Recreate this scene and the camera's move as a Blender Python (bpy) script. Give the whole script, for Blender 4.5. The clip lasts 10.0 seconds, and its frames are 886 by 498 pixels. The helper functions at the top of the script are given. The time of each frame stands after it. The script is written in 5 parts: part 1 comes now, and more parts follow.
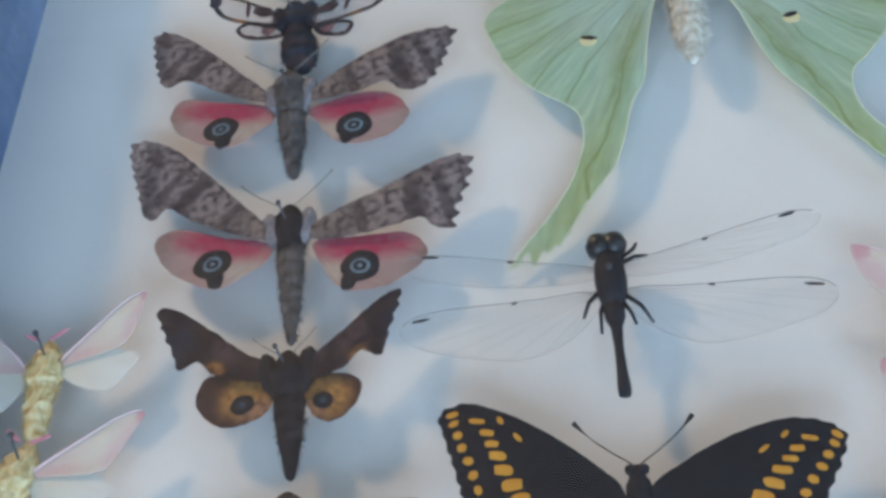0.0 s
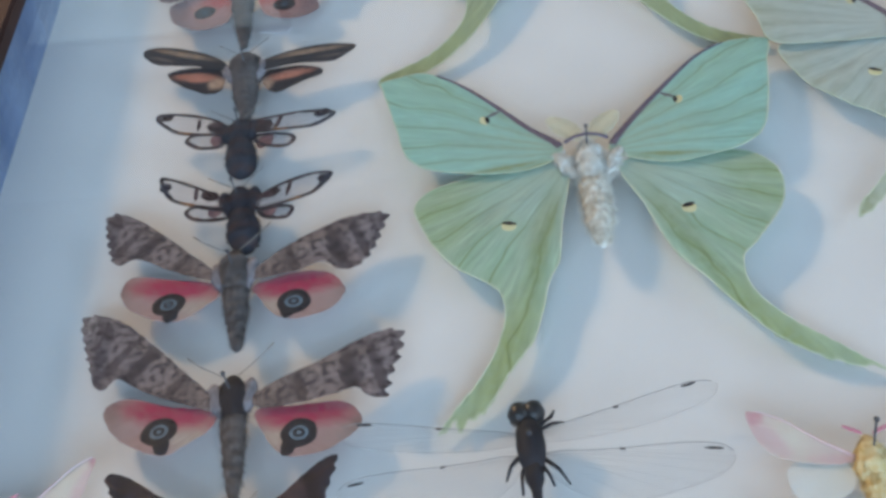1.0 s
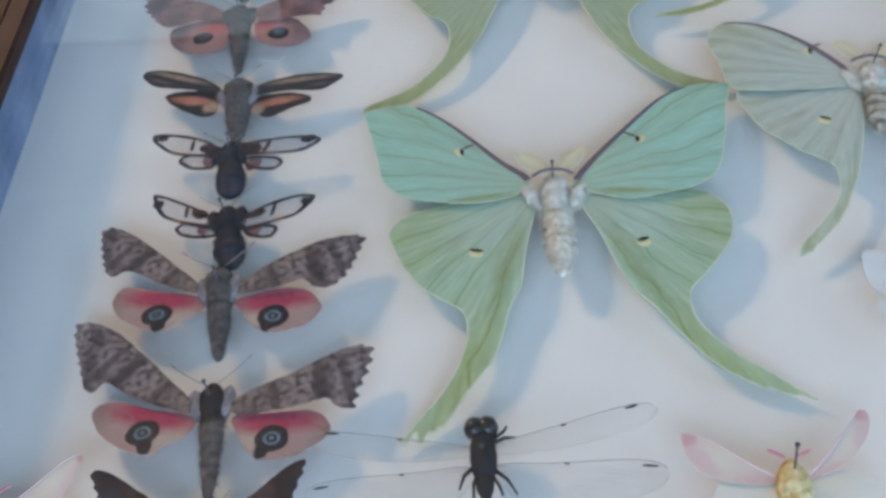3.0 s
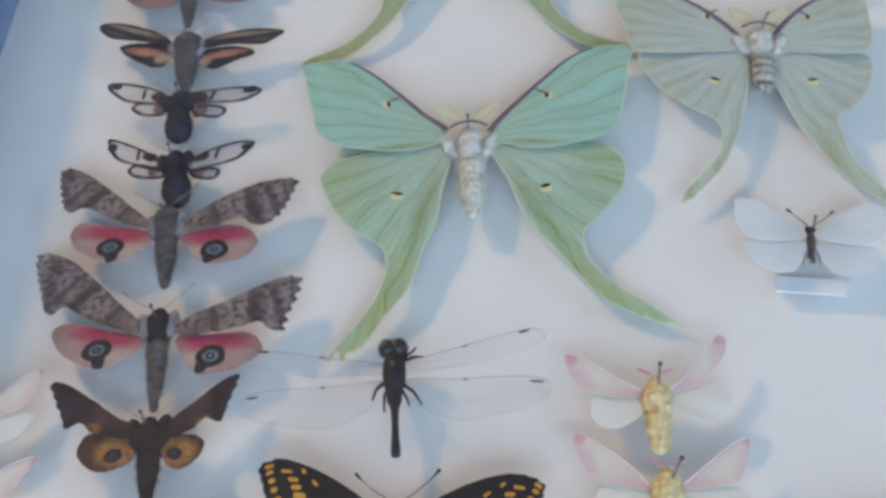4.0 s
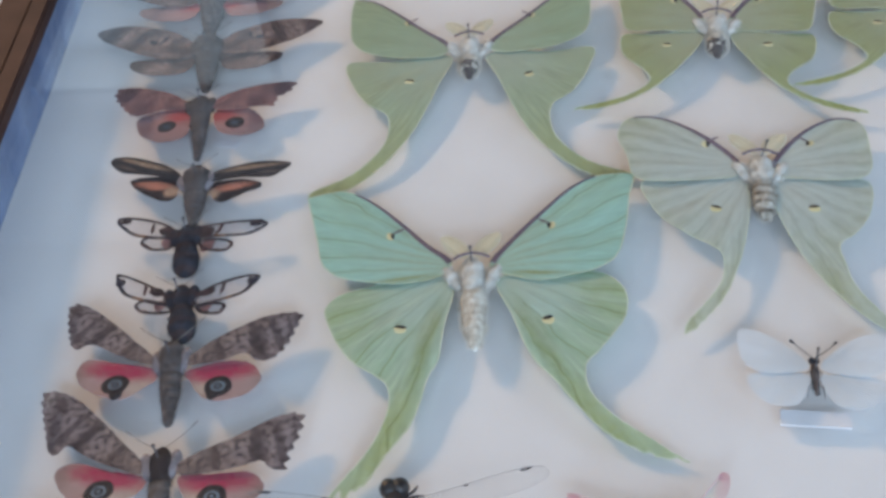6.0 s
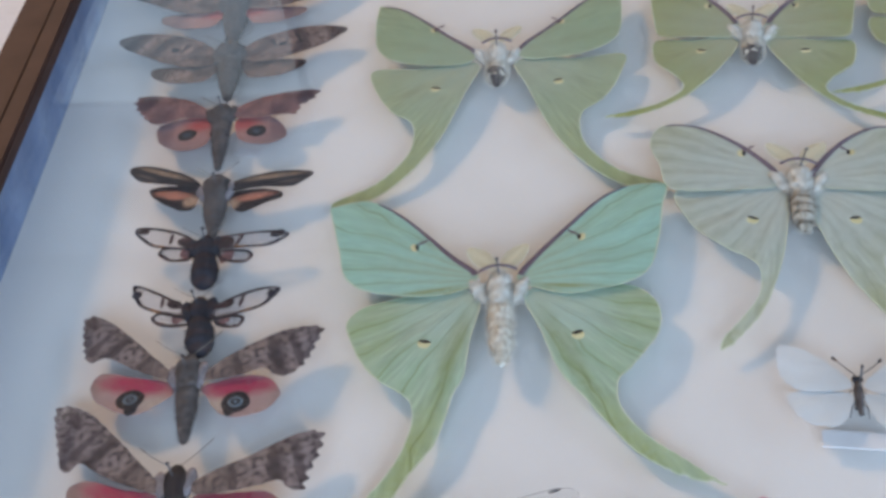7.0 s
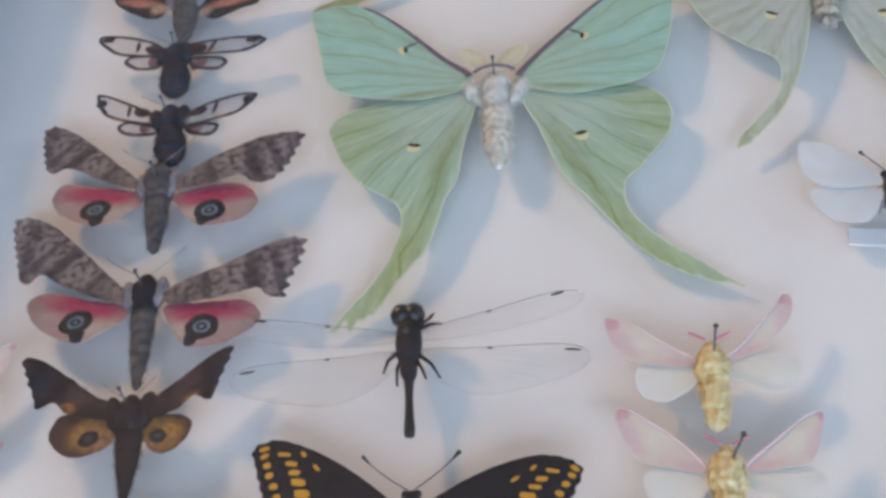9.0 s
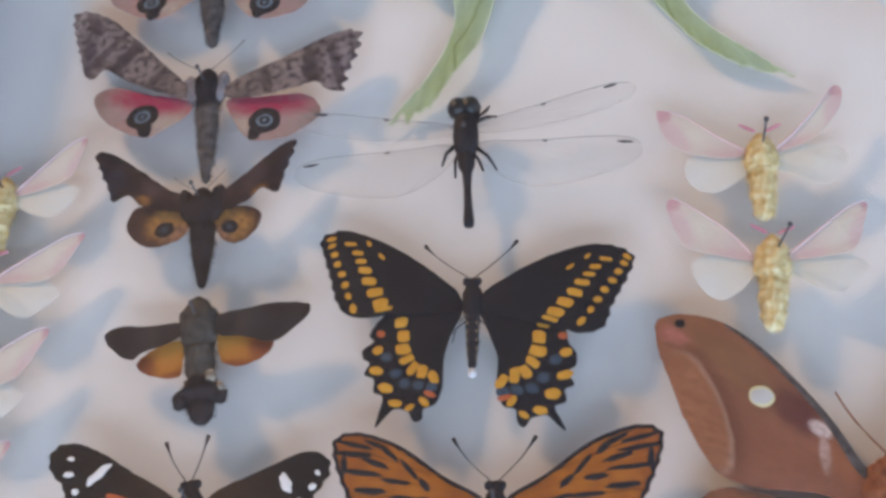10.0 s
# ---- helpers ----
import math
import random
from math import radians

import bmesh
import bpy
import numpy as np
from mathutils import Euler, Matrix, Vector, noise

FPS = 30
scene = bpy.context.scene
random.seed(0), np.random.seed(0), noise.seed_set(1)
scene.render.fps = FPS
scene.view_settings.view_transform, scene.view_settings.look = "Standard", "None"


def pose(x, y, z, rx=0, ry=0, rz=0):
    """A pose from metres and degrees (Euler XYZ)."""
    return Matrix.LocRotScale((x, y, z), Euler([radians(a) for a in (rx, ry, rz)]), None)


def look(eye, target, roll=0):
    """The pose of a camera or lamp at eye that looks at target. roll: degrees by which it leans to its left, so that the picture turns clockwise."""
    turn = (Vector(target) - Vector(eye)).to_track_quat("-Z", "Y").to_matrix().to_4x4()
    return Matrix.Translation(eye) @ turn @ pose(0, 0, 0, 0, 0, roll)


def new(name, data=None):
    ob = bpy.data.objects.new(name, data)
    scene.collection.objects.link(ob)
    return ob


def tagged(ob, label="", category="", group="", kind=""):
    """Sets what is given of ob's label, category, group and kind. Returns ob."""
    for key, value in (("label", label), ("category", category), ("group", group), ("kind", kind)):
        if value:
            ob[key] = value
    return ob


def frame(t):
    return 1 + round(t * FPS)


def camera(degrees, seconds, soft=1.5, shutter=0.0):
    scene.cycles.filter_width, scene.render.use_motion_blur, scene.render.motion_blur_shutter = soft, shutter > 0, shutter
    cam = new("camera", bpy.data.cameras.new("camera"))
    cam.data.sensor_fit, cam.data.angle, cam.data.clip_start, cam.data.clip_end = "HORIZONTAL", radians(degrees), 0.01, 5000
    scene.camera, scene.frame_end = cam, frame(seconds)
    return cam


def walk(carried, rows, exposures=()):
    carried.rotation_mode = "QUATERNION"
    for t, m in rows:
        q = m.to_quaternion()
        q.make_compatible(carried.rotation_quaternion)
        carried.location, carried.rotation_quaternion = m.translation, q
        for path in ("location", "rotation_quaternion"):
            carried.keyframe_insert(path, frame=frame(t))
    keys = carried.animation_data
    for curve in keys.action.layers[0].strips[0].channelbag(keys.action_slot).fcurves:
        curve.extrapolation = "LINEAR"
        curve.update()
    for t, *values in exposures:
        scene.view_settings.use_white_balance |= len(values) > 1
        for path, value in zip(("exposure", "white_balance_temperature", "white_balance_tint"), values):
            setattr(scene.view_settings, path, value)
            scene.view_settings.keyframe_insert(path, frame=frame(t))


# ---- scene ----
# ---- camera ----
WZ = 0.780      # height of the spread wings
BOARD = 0.7745   # top of the pinning board
cam = camera(40.92, 10.0, soft=3.3)
ROWS = [
    (0.0, -0.0025, -0.1819, 0.1455, -50.62, 17.57, -16.08),
    (0.5, 0.0022, -0.1895, 0.1539, -46.59, 12.36, -9.58),
    (1.0, -0.0005, -0.1929, 0.1587, -43.42, 9.78, -10.2),
    (1.5, -0.0018, -0.1954, 0.1546, -42.29, 7.5, -6.86),
    (2.0, 0.0036, -0.1972, 0.1583, -41.09, 8.41, -6.88),
    (2.2, 0.0035, -0.196, 0.1624, -41.41, 7.94, -7.24),
    (3.3, 0.0119, -0.2149, 0.1799, -43.3, 10.17, -7.76),
    (3.5, 0.0161, -0.2235, 0.1874, -43.71, 9.98, -7.08),
    (4.0, 0.0207, -0.2247, 0.1924, -45.89, 7.67, -5.93),
    (4.5, 0.0216, -0.2233, 0.1961, -45.97, 7.57, -6.62),
    (5.0, 0.0249, -0.2227, 0.1987, -42.11, 8.86, -8.84),
    (5.2, 0.0247, -0.222, 0.1988, -41.94, 8.06, -8.09),
    (6.3, 0.0271, -0.219, 0.1983, -40.69, 8.69, -7.06),
    (6.5, 0.0274, -0.2182, 0.1934, -40.47, 9.71, -8.34),
    (7.0, 0.0256, -0.2124, 0.1918, -40.2, 10.22, -8.15),
    (7.5, 0.0283, -0.2152, 0.1884, -39.5, 9.48, -8.77),
    (8.0, 0.0322, -0.2174, 0.1855, -39.08, 10.16, -9.72),
    (8.5, 0.0314, -0.2094, 0.1807, -41.62, 11.68, -10.35),
    (8.8, 0.0228, -0.21, 0.1743, -44.55, 10.59, -9.81),
    (9.0, 0.0225, -0.2092, 0.1634, -45.6, 10.89, -9.11),
    (9.4, 0.0195, -0.2071, 0.1581, -51.98, 5.92, -4.68),
    (9.5, 0.0167, -0.2032, 0.1624, -54.34, 5.18, -4.07),
    (9.7, 0.0201, -0.2059, 0.1679, -55.75, 13.88, -11.66),
    (9.9, 0.0183, -0.2098, 0.1697, -56.05, 15.12, -12.91),
    (10.0, 0.0188, -0.2101, 0.1733, -56.48, 16.77, -14.17),
]
walk(cam, [(t, pose(x, y, WZ + z, 90 + pitch, 0, yaw) @ pose(0, 0, 0, 0, 0, roll)) for t, x, y, z, pitch, yaw, roll in ROWS],
     exposures=[(0.0, 0.05, 6350, 2), (2.0, 0.0, 6350, 3), (4.5, 0.05, 6650, 7), (7.5, 0.02, 6750, 10), (8.5, 0.03, 6850, 11), (10.0, 0.08, 7050, 15)])

# ---- light ----
world = bpy.data.worlds.new("world")
scene.world = world
world.use_nodes = True
world.node_tree.nodes["Background"].inputs[0].default_value = (0.55, 0.7, 1.0, 1)
world.node_tree.nodes["Background"].inputs[1].default_value = 0.3


def area_lamp(name, eye, target, sx, sy, watts, colour):
    data = bpy.data.lights.new(name, "AREA")
    data.shape, data.size, data.size_y, data.energy, data.color = "RECTANGLE", sx, sy, watts, colour
    ob = new(name, data)
    ob.matrix_world = look(eye, target)
    return ob


# warm floor lamp, north window daylight; unseen cool fill added east and south
area_lamp("floor_lamp_light", (-1.46, 1.364, 1.843), (0, -0.05, 0.78), 0.32, 0.32, 35, (1.0, 0.62, 0.32))
area_lamp("fill_light_east", (1.98, -0.2, 1.65), (0, -0.2, 1.2), 1.56, 1.36, 17, (0.50, 0.69, 1.0))
area_lamp("fill_light_south", (0.3, -1.98, 1.65), (0.3, 0, 1.2), 1.96, 1.36, 66, (0.50, 0.69, 1.0))
area_lamp("window_light_north", (-1.09, 1.99, 1.475), (-1.09, 0, 1.475), 0.90, 1.11, 2.4, (0.66, 0.84, 1.0))


# ---- materials ----
def material(name):
    m = bpy.data.materials.new(name)
    m.use_nodes = True
    return m, m.node_tree.nodes, m.node_tree.links, m.node_tree.nodes["Principled BSDF"]


def math_node(nodes, links, op, a, b=None):
    n = nodes.new("ShaderNodeMath")
    n.operation = op
    for i, v in enumerate((a, b)):
        if v is None:
            continue
        if isinstance(v, (int, float)):
            n.inputs[i].default_value = v
        else:
            links.new(v, n.inputs[i])
    return n.outputs[0]


def ramp(nodes, links, fac, stops):
    n = nodes.new("ShaderNodeValToRGB")
    e = n.color_ramp.elements
    while len(e) < len(stops):
        e.new(0.5)
    for el, (p, c) in zip(e, stops):
        el.position, el.color = p, (*c, 1)
    links.new(fac, n.inputs[0])
    return n.outputs[0]


def mix(nodes, links, fac, a, b):
    n = nodes.new("ShaderNodeMix")
    n.data_type = "RGBA"
    for i, v in ((0, fac), (6, a), (7, b)):
        if isinstance(v, tuple):
            n.inputs[i].default_value = (*v, 1)
        elif isinstance(v, (int, float)):
            n.inputs[i].default_value = v
        else:
            links.new(v, n.inputs[i])
    return n.outputs[2]


def noise_tex(nodes, links, vec, scale, detail=4.0, rough=0.55):
    n = nodes.new("ShaderNodeTexNoise")
    n.inputs["Scale"].default_value, n.inputs["Detail"].default_value, n.inputs["Roughness"].default_value = scale, detail, rough
    links.new(vec, n.inputs["Vector"])
    return n.outputs["Fac"]


def bump(nodes, links, bsdf, height, strength, dist):
    n = nodes.new("ShaderNodeBump")
    n.inputs["Strength"].default_value, n.inputs["Distance"].default_value = strength, dist
    links.new(height, n.inputs["Height"])
    links.new(n.outputs[0], bsdf.inputs["Normal"])


def plain(name, a, b, scale=600.0, rough=0.7, strength=0.3, dist=0.0003, sheen=0.0):
    """Two close colours in a grain, with a fine relief."""
    m, nodes, links, bsdf = material(name)
    tc = nodes.new("ShaderNodeTexCoord")
    fine = noise_tex(nodes, links, tc.outputs["Object"], scale)
    broad = noise_tex(nodes, links, tc.outputs["Object"], scale / 7)
    both = math_node(nodes, links, "MULTIPLY_ADD", fine, 0.6)
    links.new(math_node(nodes, links, "MULTIPLY", broad, 0.4), both.node.inputs[2])
    links.new(ramp(nodes, links, both, [(0.3, a), (0.7, b)]), bsdf.inputs["Base Color"])
    bsdf.inputs["Roughness"].default_value = rough
    bsdf.inputs["Sheen Weight"].default_value = sheen
    bsdf.inputs["Specular IOR Level"].default_value = 0.2 if rough > 0.6 else 0.5
    bump(nodes, links, bsdf, fine, strength, dist)
    return m


def fur_mat(name, a, b, ring=None, period=2.4, amount=0.6):
    """Hair that lies along the body: streaks and clumps of two tones, with dark rings where the segments meet."""
    m, nodes, links, bsdf = material(name)
    tc = nodes.new("ShaderNodeTexCoord")
    mp = nodes.new("ShaderNodeMapping")
    mp.inputs["Scale"].default_value = (1.0, 0.35, 1.0)
    links.new(tc.outputs["Object"], mp.inputs["Vector"])
    hair = noise_tex(nodes, links, mp.outputs[0], 1500.0, 4.0, 0.6)
    clump = noise_tex(nodes, links, tc.outputs["Object"], 420.0, 3.0, 0.6)
    both = math_node(nodes, links, "ADD", math_node(nodes, links, "MULTIPLY", hair, 0.55), math_node(nodes, links, "MULTIPLY", clump, 0.45))
    colour = ramp(nodes, links, both, [(0.34, a), (0.62, b)])
    if ring:
        sep = nodes.new("ShaderNodeSeparateXYZ")
        links.new(tc.outputs["Object"], sep.inputs[0])
        wave = math_node(nodes, links, "SINE", math_node(nodes, links, "ADD", math_node(nodes, links, "MULTIPLY", sep.outputs[1], 2000 * math.pi / period),
                                                         math_node(nodes, links, "MULTIPLY", clump, 3.0)))
        colour = mix(nodes, links, math_node(nodes, links, "MULTIPLY", math_node(nodes, links, "MAXIMUM", wave, 0.0), amount), colour, ring)
    links.new(colour, bsdf.inputs["Base Color"])
    bsdf.inputs["Roughness"].default_value = 0.95
    bsdf.inputs["Specular IOR Level"].default_value = 0.08
    bump(nodes, links, bsdf, both, 0.6, 0.0006)
    return m


def middle(outline):
    """The middle of the area inside an outline."""
    area = cx = cy = 0.0
    for (x0, y0), (x1, y1) in zip(outline, outline[1:] + outline[:1]):
        k = x0 * y1 - x1 * y0
        area, cx, cy = area + k, cx + (x0 + x1) * k, cy + (y0 + y1) * k
    return Vector((cx / (3 * area), cy / (3 * area)))


def heading(outline):
    """The direction from a wing's hinge, the outline's first point, to the middle of its area."""
    axis = middle(outline) - Vector(outline[0])
    return math.atan2(axis.y, axis.x)


def wing_mat(name, root, mid, tip, vein, reach, veins=34.0, vein_amount=0.5, mottle=0.15, mottle_colour=(0.1, 0.08, 0.07), scale=350.0,
             bands=0.0, through_light=0.25, blobs=(), ref=None, pleat=None, fibre=0.3, vein_width=0.13):
    """Colour from the hinge outwards, soft fields of colour (given in the outline ref's millimetres), veins that fan out
    from the hinge, streaks along them, scales in a fine grain, and bands across."""
    m, nodes, links, bsdf = material(name)
    tc = nodes.new("ShaderNodeTexCoord")
    vec = tc.outputs["Object"]
    sep = nodes.new("ShaderNodeSeparateXYZ")
    links.new(vec, sep.inputs[0])
    ax = math_node(nodes, links, "ABSOLUTE", sep.outputs[0])
    ang = math_node(nodes, links, "ARCTAN2", sep.outputs[1], math_node(nodes, links, "ADD", ax, 0.004))
    ln = nodes.new("ShaderNodeVectorMath")
    ln.operation = "LENGTH"
    links.new(vec, ln.inputs[0])
    warp = noise_tex(nodes, links, vec, 60.0, 2.0)
    r = math_node(nodes, links, "DIVIDE", ln.outputs["Value"], reach)
    rw = math_node(nodes, links, "ADD", r, math_node(nodes, links, "MULTIPLY", math_node(nodes, links, "SUBTRACT", warp, 0.5), 0.25))
    colour = ramp(nodes, links, rw, [(0.05, root), (0.5, mid), (0.98, tip)])
    flat = nodes.new("ShaderNodeCombineXYZ")
    links.new(ax, flat.inputs[0])
    links.new(sep.outputs[1], flat.inputs[1])
    ragged = math_node(nodes, links, "MULTIPLY", math_node(nodes, links, "SUBTRACT", noise_tex(nodes, links, vec, 420.0, 3.0), 0.5), 0.55)
    for x, y, rx, ry, rot, tone, soft, amount in blobs:
        hinge = Vector(ref[0])
        ang0 = heading(ref)
        d = Vector((x, y)) - hinge
        mp = nodes.new("ShaderNodeMapping")
        mp.vector_type = "TEXTURE"
        mp.inputs["Location"].default_value = ((d.x * math.cos(ang0) + d.y * math.sin(ang0)) * 1e-3, (d.y * math.cos(ang0) - d.x * math.sin(ang0)) * 1e-3, 0)
        mp.inputs["Rotation"].default_value = (0, 0, radians(rot) - ang0)
        mp.inputs["Scale"].default_value = (rx * 1e-3, ry * 1e-3, 1)
        links.new(flat.outputs[0], mp.inputs["Vector"])
        far = nodes.new("ShaderNodeVectorMath")
        far.operation = "LENGTH"
        links.new(mp.outputs[0], far.inputs[0])
        field = nodes.new("ShaderNodeMapRange")
        field.interpolation_type = "SMOOTHSTEP"
        links.new(math_node(nodes, links, "ADD", far.outputs["Value"], math_node(nodes, links, "MULTIPLY", ragged, 0.3 + soft)), field.inputs[0])
        for i, v in ((1, 1 - soft), (2, 1 + soft), (3, amount), (4, 0.0)):
            field.inputs[i].default_value = v
        colour = mix(nodes, links, field.outputs[0], colour, tone)
    grain = noise_tex(nodes, links, vec, scale, 6.0, 0.65)
    spots = math_node(nodes, links, "MULTIPLY", ramp(nodes, links, grain, [(0.46, (0, 0, 0)), (0.60, (1, 1, 1))]), mottle)
    colour = mix(nodes, links, spots, colour, mottle_colour)
    if bands:
        wave = math_node(nodes, links, "SINE", math_node(nodes, links, "ADD", math_node(nodes, links, "MULTIPLY", r, 19.0),
                                                         math_node(nodes, links, "MULTIPLY", warp, 9.0)))
        colour = mix(nodes, links, math_node(nodes, links, "MULTIPLY", math_node(nodes, links, "MAXIMUM", wave, 0.0), bands), colour, mottle_colour)
    s = math_node(nodes, links, "ABSOLUTE", math_node(nodes, links, "SINE", math_node(nodes, links, "ADD", math_node(nodes, links, "MULTIPLY", ang, veins / 2),
                                                                                       math_node(nodes, links, "MULTIPLY", warp, 3.0))))
    if pleat:
        colour = mix(nodes, links, math_node(nodes, links, "MULTIPLY", math_node(nodes, links, "POWER", s, 3.0), 0.45), colour, pleat)
    polar = nodes.new("ShaderNodeCombineXYZ")
    links.new(math_node(nodes, links, "MULTIPLY", ang, 26.0), polar.inputs[0])
    links.new(math_node(nodes, links, "MULTIPLY", r, 4.0), polar.inputs[1])
    streak = noise_tex(nodes, links, polar.outputs[0], 1.6, 5.0, 0.6)
    tone = ramp(nodes, links, streak, [(0.28, (1 - fibre, 1 - fibre, 1 - fibre)), (0.72, (1 + fibre * 0.3,) * 3)])
    shade = nodes.new("ShaderNodeMix")
    shade.data_type, shade.blend_type = "RGBA", "MULTIPLY"
    shade.inputs[0].default_value = 1.0
    links.new(colour, shade.inputs[6])
    links.new(tone, shade.inputs[7])
    colour = shade.outputs[2]
    line = ramp(nodes, links, s, [(0.0, (1, 1, 1)), (vein_width, (0, 0, 0))])
    colour = mix(nodes, links, math_node(nodes, links, "MULTIPLY", line, vein_amount), colour, vein)
    links.new(colour, bsdf.inputs["Base Color"])
    bsdf.inputs["Roughness"].default_value = 0.8
    bsdf.inputs["Specular IOR Level"].default_value = 0.15
    bump(nodes, links, bsdf, math_node(nodes, links, "ADD", math_node(nodes, links, "MULTIPLY", streak, 0.8), math_node(nodes, links, "MULTIPLY", grain, 0.8)), 0.4, 0.0005)
    if through_light:
        tr = nodes.new("ShaderNodeBsdfTranslucent")
        links.new(colour, tr.inputs["Color"])
        ms = nodes.new("ShaderNodeMixShader")
        ms.inputs[0].default_value = through_light
        links.new(bsdf.outputs[0], ms.inputs[1])
        links.new(tr.outputs[0], ms.inputs[2])
        links.new(ms.outputs[0], nodes["Material Output"].inputs["Surface"])
    return m


def clear_mat(name, colour, cover, rough=0.25):
    """A thin clear film: mostly see-through, with a faint body colour."""
    m, nodes, links, bsdf = material(name)
    bsdf.inputs["Base Color"].default_value = (*colour, 1)
    bsdf.inputs["Roughness"].default_value = rough
    tr = nodes.new("ShaderNodeBsdfTransparent")
    ms = nodes.new("ShaderNodeMixShader")
    ms.inputs[0].default_value = cover
    links.new(tr.outputs[0], ms.inputs[1])
    links.new(bsdf.outputs[0], ms.inputs[2])
    links.new(ms.outputs[0], nodes["Material Output"].inputs["Surface"])
    return m


def glass_mat():
    m, nodes, links, bsdf = material("clear_glass")
    gl = nodes.new("ShaderNodeBsdfGlossy")
    gl.inputs["Roughness"].default_value = 0.02
    tr = nodes.new("ShaderNodeBsdfTransparent")
    tr.inputs["Color"].default_value = (0.97, 0.985, 0.98, 1)
    lw = nodes.new("ShaderNodeLayerWeight")
    lw.inputs["Blend"].default_value = 0.5
    grazing = math_node(nodes, links, "POWER", lw.outputs["Facing"], 5.0)
    gloss = math_node(nodes, links, "ADD", math_node(nodes, links, "MULTIPLY", grazing, 0.96), 0.038)
    ms = nodes.new("ShaderNodeMixShader")
    links.new(gloss, ms.inputs[0])
    links.new(tr.outputs[0], ms.inputs[1])
    links.new(gl.outputs[0], ms.inputs[2])
    links.new(ms.outputs[0], nodes["Material Output"].inputs["Surface"])
    return m


GLASS = glass_mat()
PAPER = plain("board_paper", (0.74, 0.71, 0.68), (0.80, 0.77, 0.74), 90.0, 0.85, 0.15, 0.0004)
# blue of the side walls' shade and reflected light is put into this colour
LINING = plain("blue_shaded_lining", (0.085, 0.14, 0.28), (0.27, 0.35, 0.52), 70.0, 0.35, 0.8, 0.003)
WOOD = plain("frame_wood", (0.042, 0.020, 0.015), (0.085, 0.042, 0.030), 60.0, 0.7, 0.2, 0.0005)
CLOTH = plain("white_cloth", (0.72, 0.72, 0.72), (0.8, 0.8, 0.8), 300.0, 0.9)
PLASTER = plain("wall_paint", (0.44, 0.43, 0.42), (0.50, 0.49, 0.48), 8.0, 0.9, 0.1, 0.001)
FLOORING = plain("floor_boards", (0.22, 0.14, 0.08), (0.32, 0.21, 0.12), 14.0, 0.5, 0.2, 0.001)
STEEL = plain("pin_steel", (0.03, 0.03, 0.035), (0.07, 0.07, 0.08), 900.0, 0.3)
CARD = plain("label_card", (0.66, 0.64, 0.64), (0.76, 0.74, 0.74), 200.0, 0.9)
DARK = plain("dark_scales", (0.012, 0.011, 0.014), (0.03, 0.026, 0.03), 900.0, 0.8)
BLACK = plain("black_body", (0.006, 0.006, 0.010), (0.022, 0.022, 0.03), 700.0, 0.65)
COSTA = plain("maroon_costa", (0.10, 0.065, 0.09), (0.20, 0.15, 0.18), 700.0, 0.8)
CREAM = fur_mat("cream_fur", (0.56, 0.52, 0.45), (0.88, 0.86, 0.80), (0.58, 0.52, 0.43), 2.6, 0.25)
BEEFUR = fur_mat("black_blue_fur", (0.006, 0.007, 0.012), (0.05, 0.05, 0.065), (0.10, 0.05, 0.035), 4.5, 0.4)
BUFFUR = fur_mat("buff_abdomen_fur", (0.50, 0.43, 0.33), (0.88, 0.83, 0.73), (0.46, 0.37, 0.27), 2.4, 0.4)
FADED = fur_mat("faded_brown_fur", (0.34, 0.29, 0.22), (0.66, 0.61, 0.52), (0.16, 0.12, 0.09), 3.0, 0.7)
YELLOW = fur_mat("yellow_fur", (0.62, 0.43, 0.16), (0.90, 0.79, 0.50), (0.70, 0.48, 0.18), 2.0, 0.4)
BUFF = plain("buff_antenna", (0.56, 0.49, 0.33), (0.74, 0.67, 0.49), 900.0, 0.85)
GREYFUR = fur_mat("grey_brown_fur", (0.028, 0.024, 0.025), (0.165, 0.138, 0.13), (0.03, 0.025, 0.025), 2.4, 0.3)
BROWNFUR = fur_mat("dark_brown_fur", (0.008, 0.007, 0.010), (0.052, 0.043, 0.047), (0.010, 0.009, 0.011), 2.4, 0.5)
RUSTFUR = fur_mat("rust_fur", (0.16, 0.05, 0.025), (0.40, 0.17, 0.09))
ORANGE = plain("orange_scales", (0.50, 0.215, 0.02), (0.68, 0.345, 0.05), 900.0, 0.8)
RED = plain("red_scales", (0.42, 0.08, 0.03), (0.55, 0.15, 0.055), 900.0, 0.8)
BLUE = plain("blue_scales", (0.025, 0.042, 0.07), (0.06, 0.09, 0.125), 900.0, 0.75)
SKYRING = plain("pale_blue_scales", (0.08, 0.12, 0.165), (0.17, 0.235, 0.29), 900.0, 0.75)
PINK = plain("pink_scales", (0.5, 0.17, 0.24), (0.68, 0.32, 0.38), 800.0, 0.85)
BLUSH = plain("blush_scales", (0.74, 0.50, 0.51), (0.82, 0.64, 0.62), 800.0, 0.85)
WHITE = plain("white_scales", (0.78, 0.78, 0.78), (0.86, 0.86, 0.86), 900.0, 0.8)
LEMON = plain("pale_yellow_scales", (0.62, 0.55, 0.28), (0.75, 0.69, 0.42), 900.0, 0.8)
TAN = plain("tan_scales", (0.42, 0.3, 0.19), (0.55, 0.42, 0.28), 900.0, 0.8)

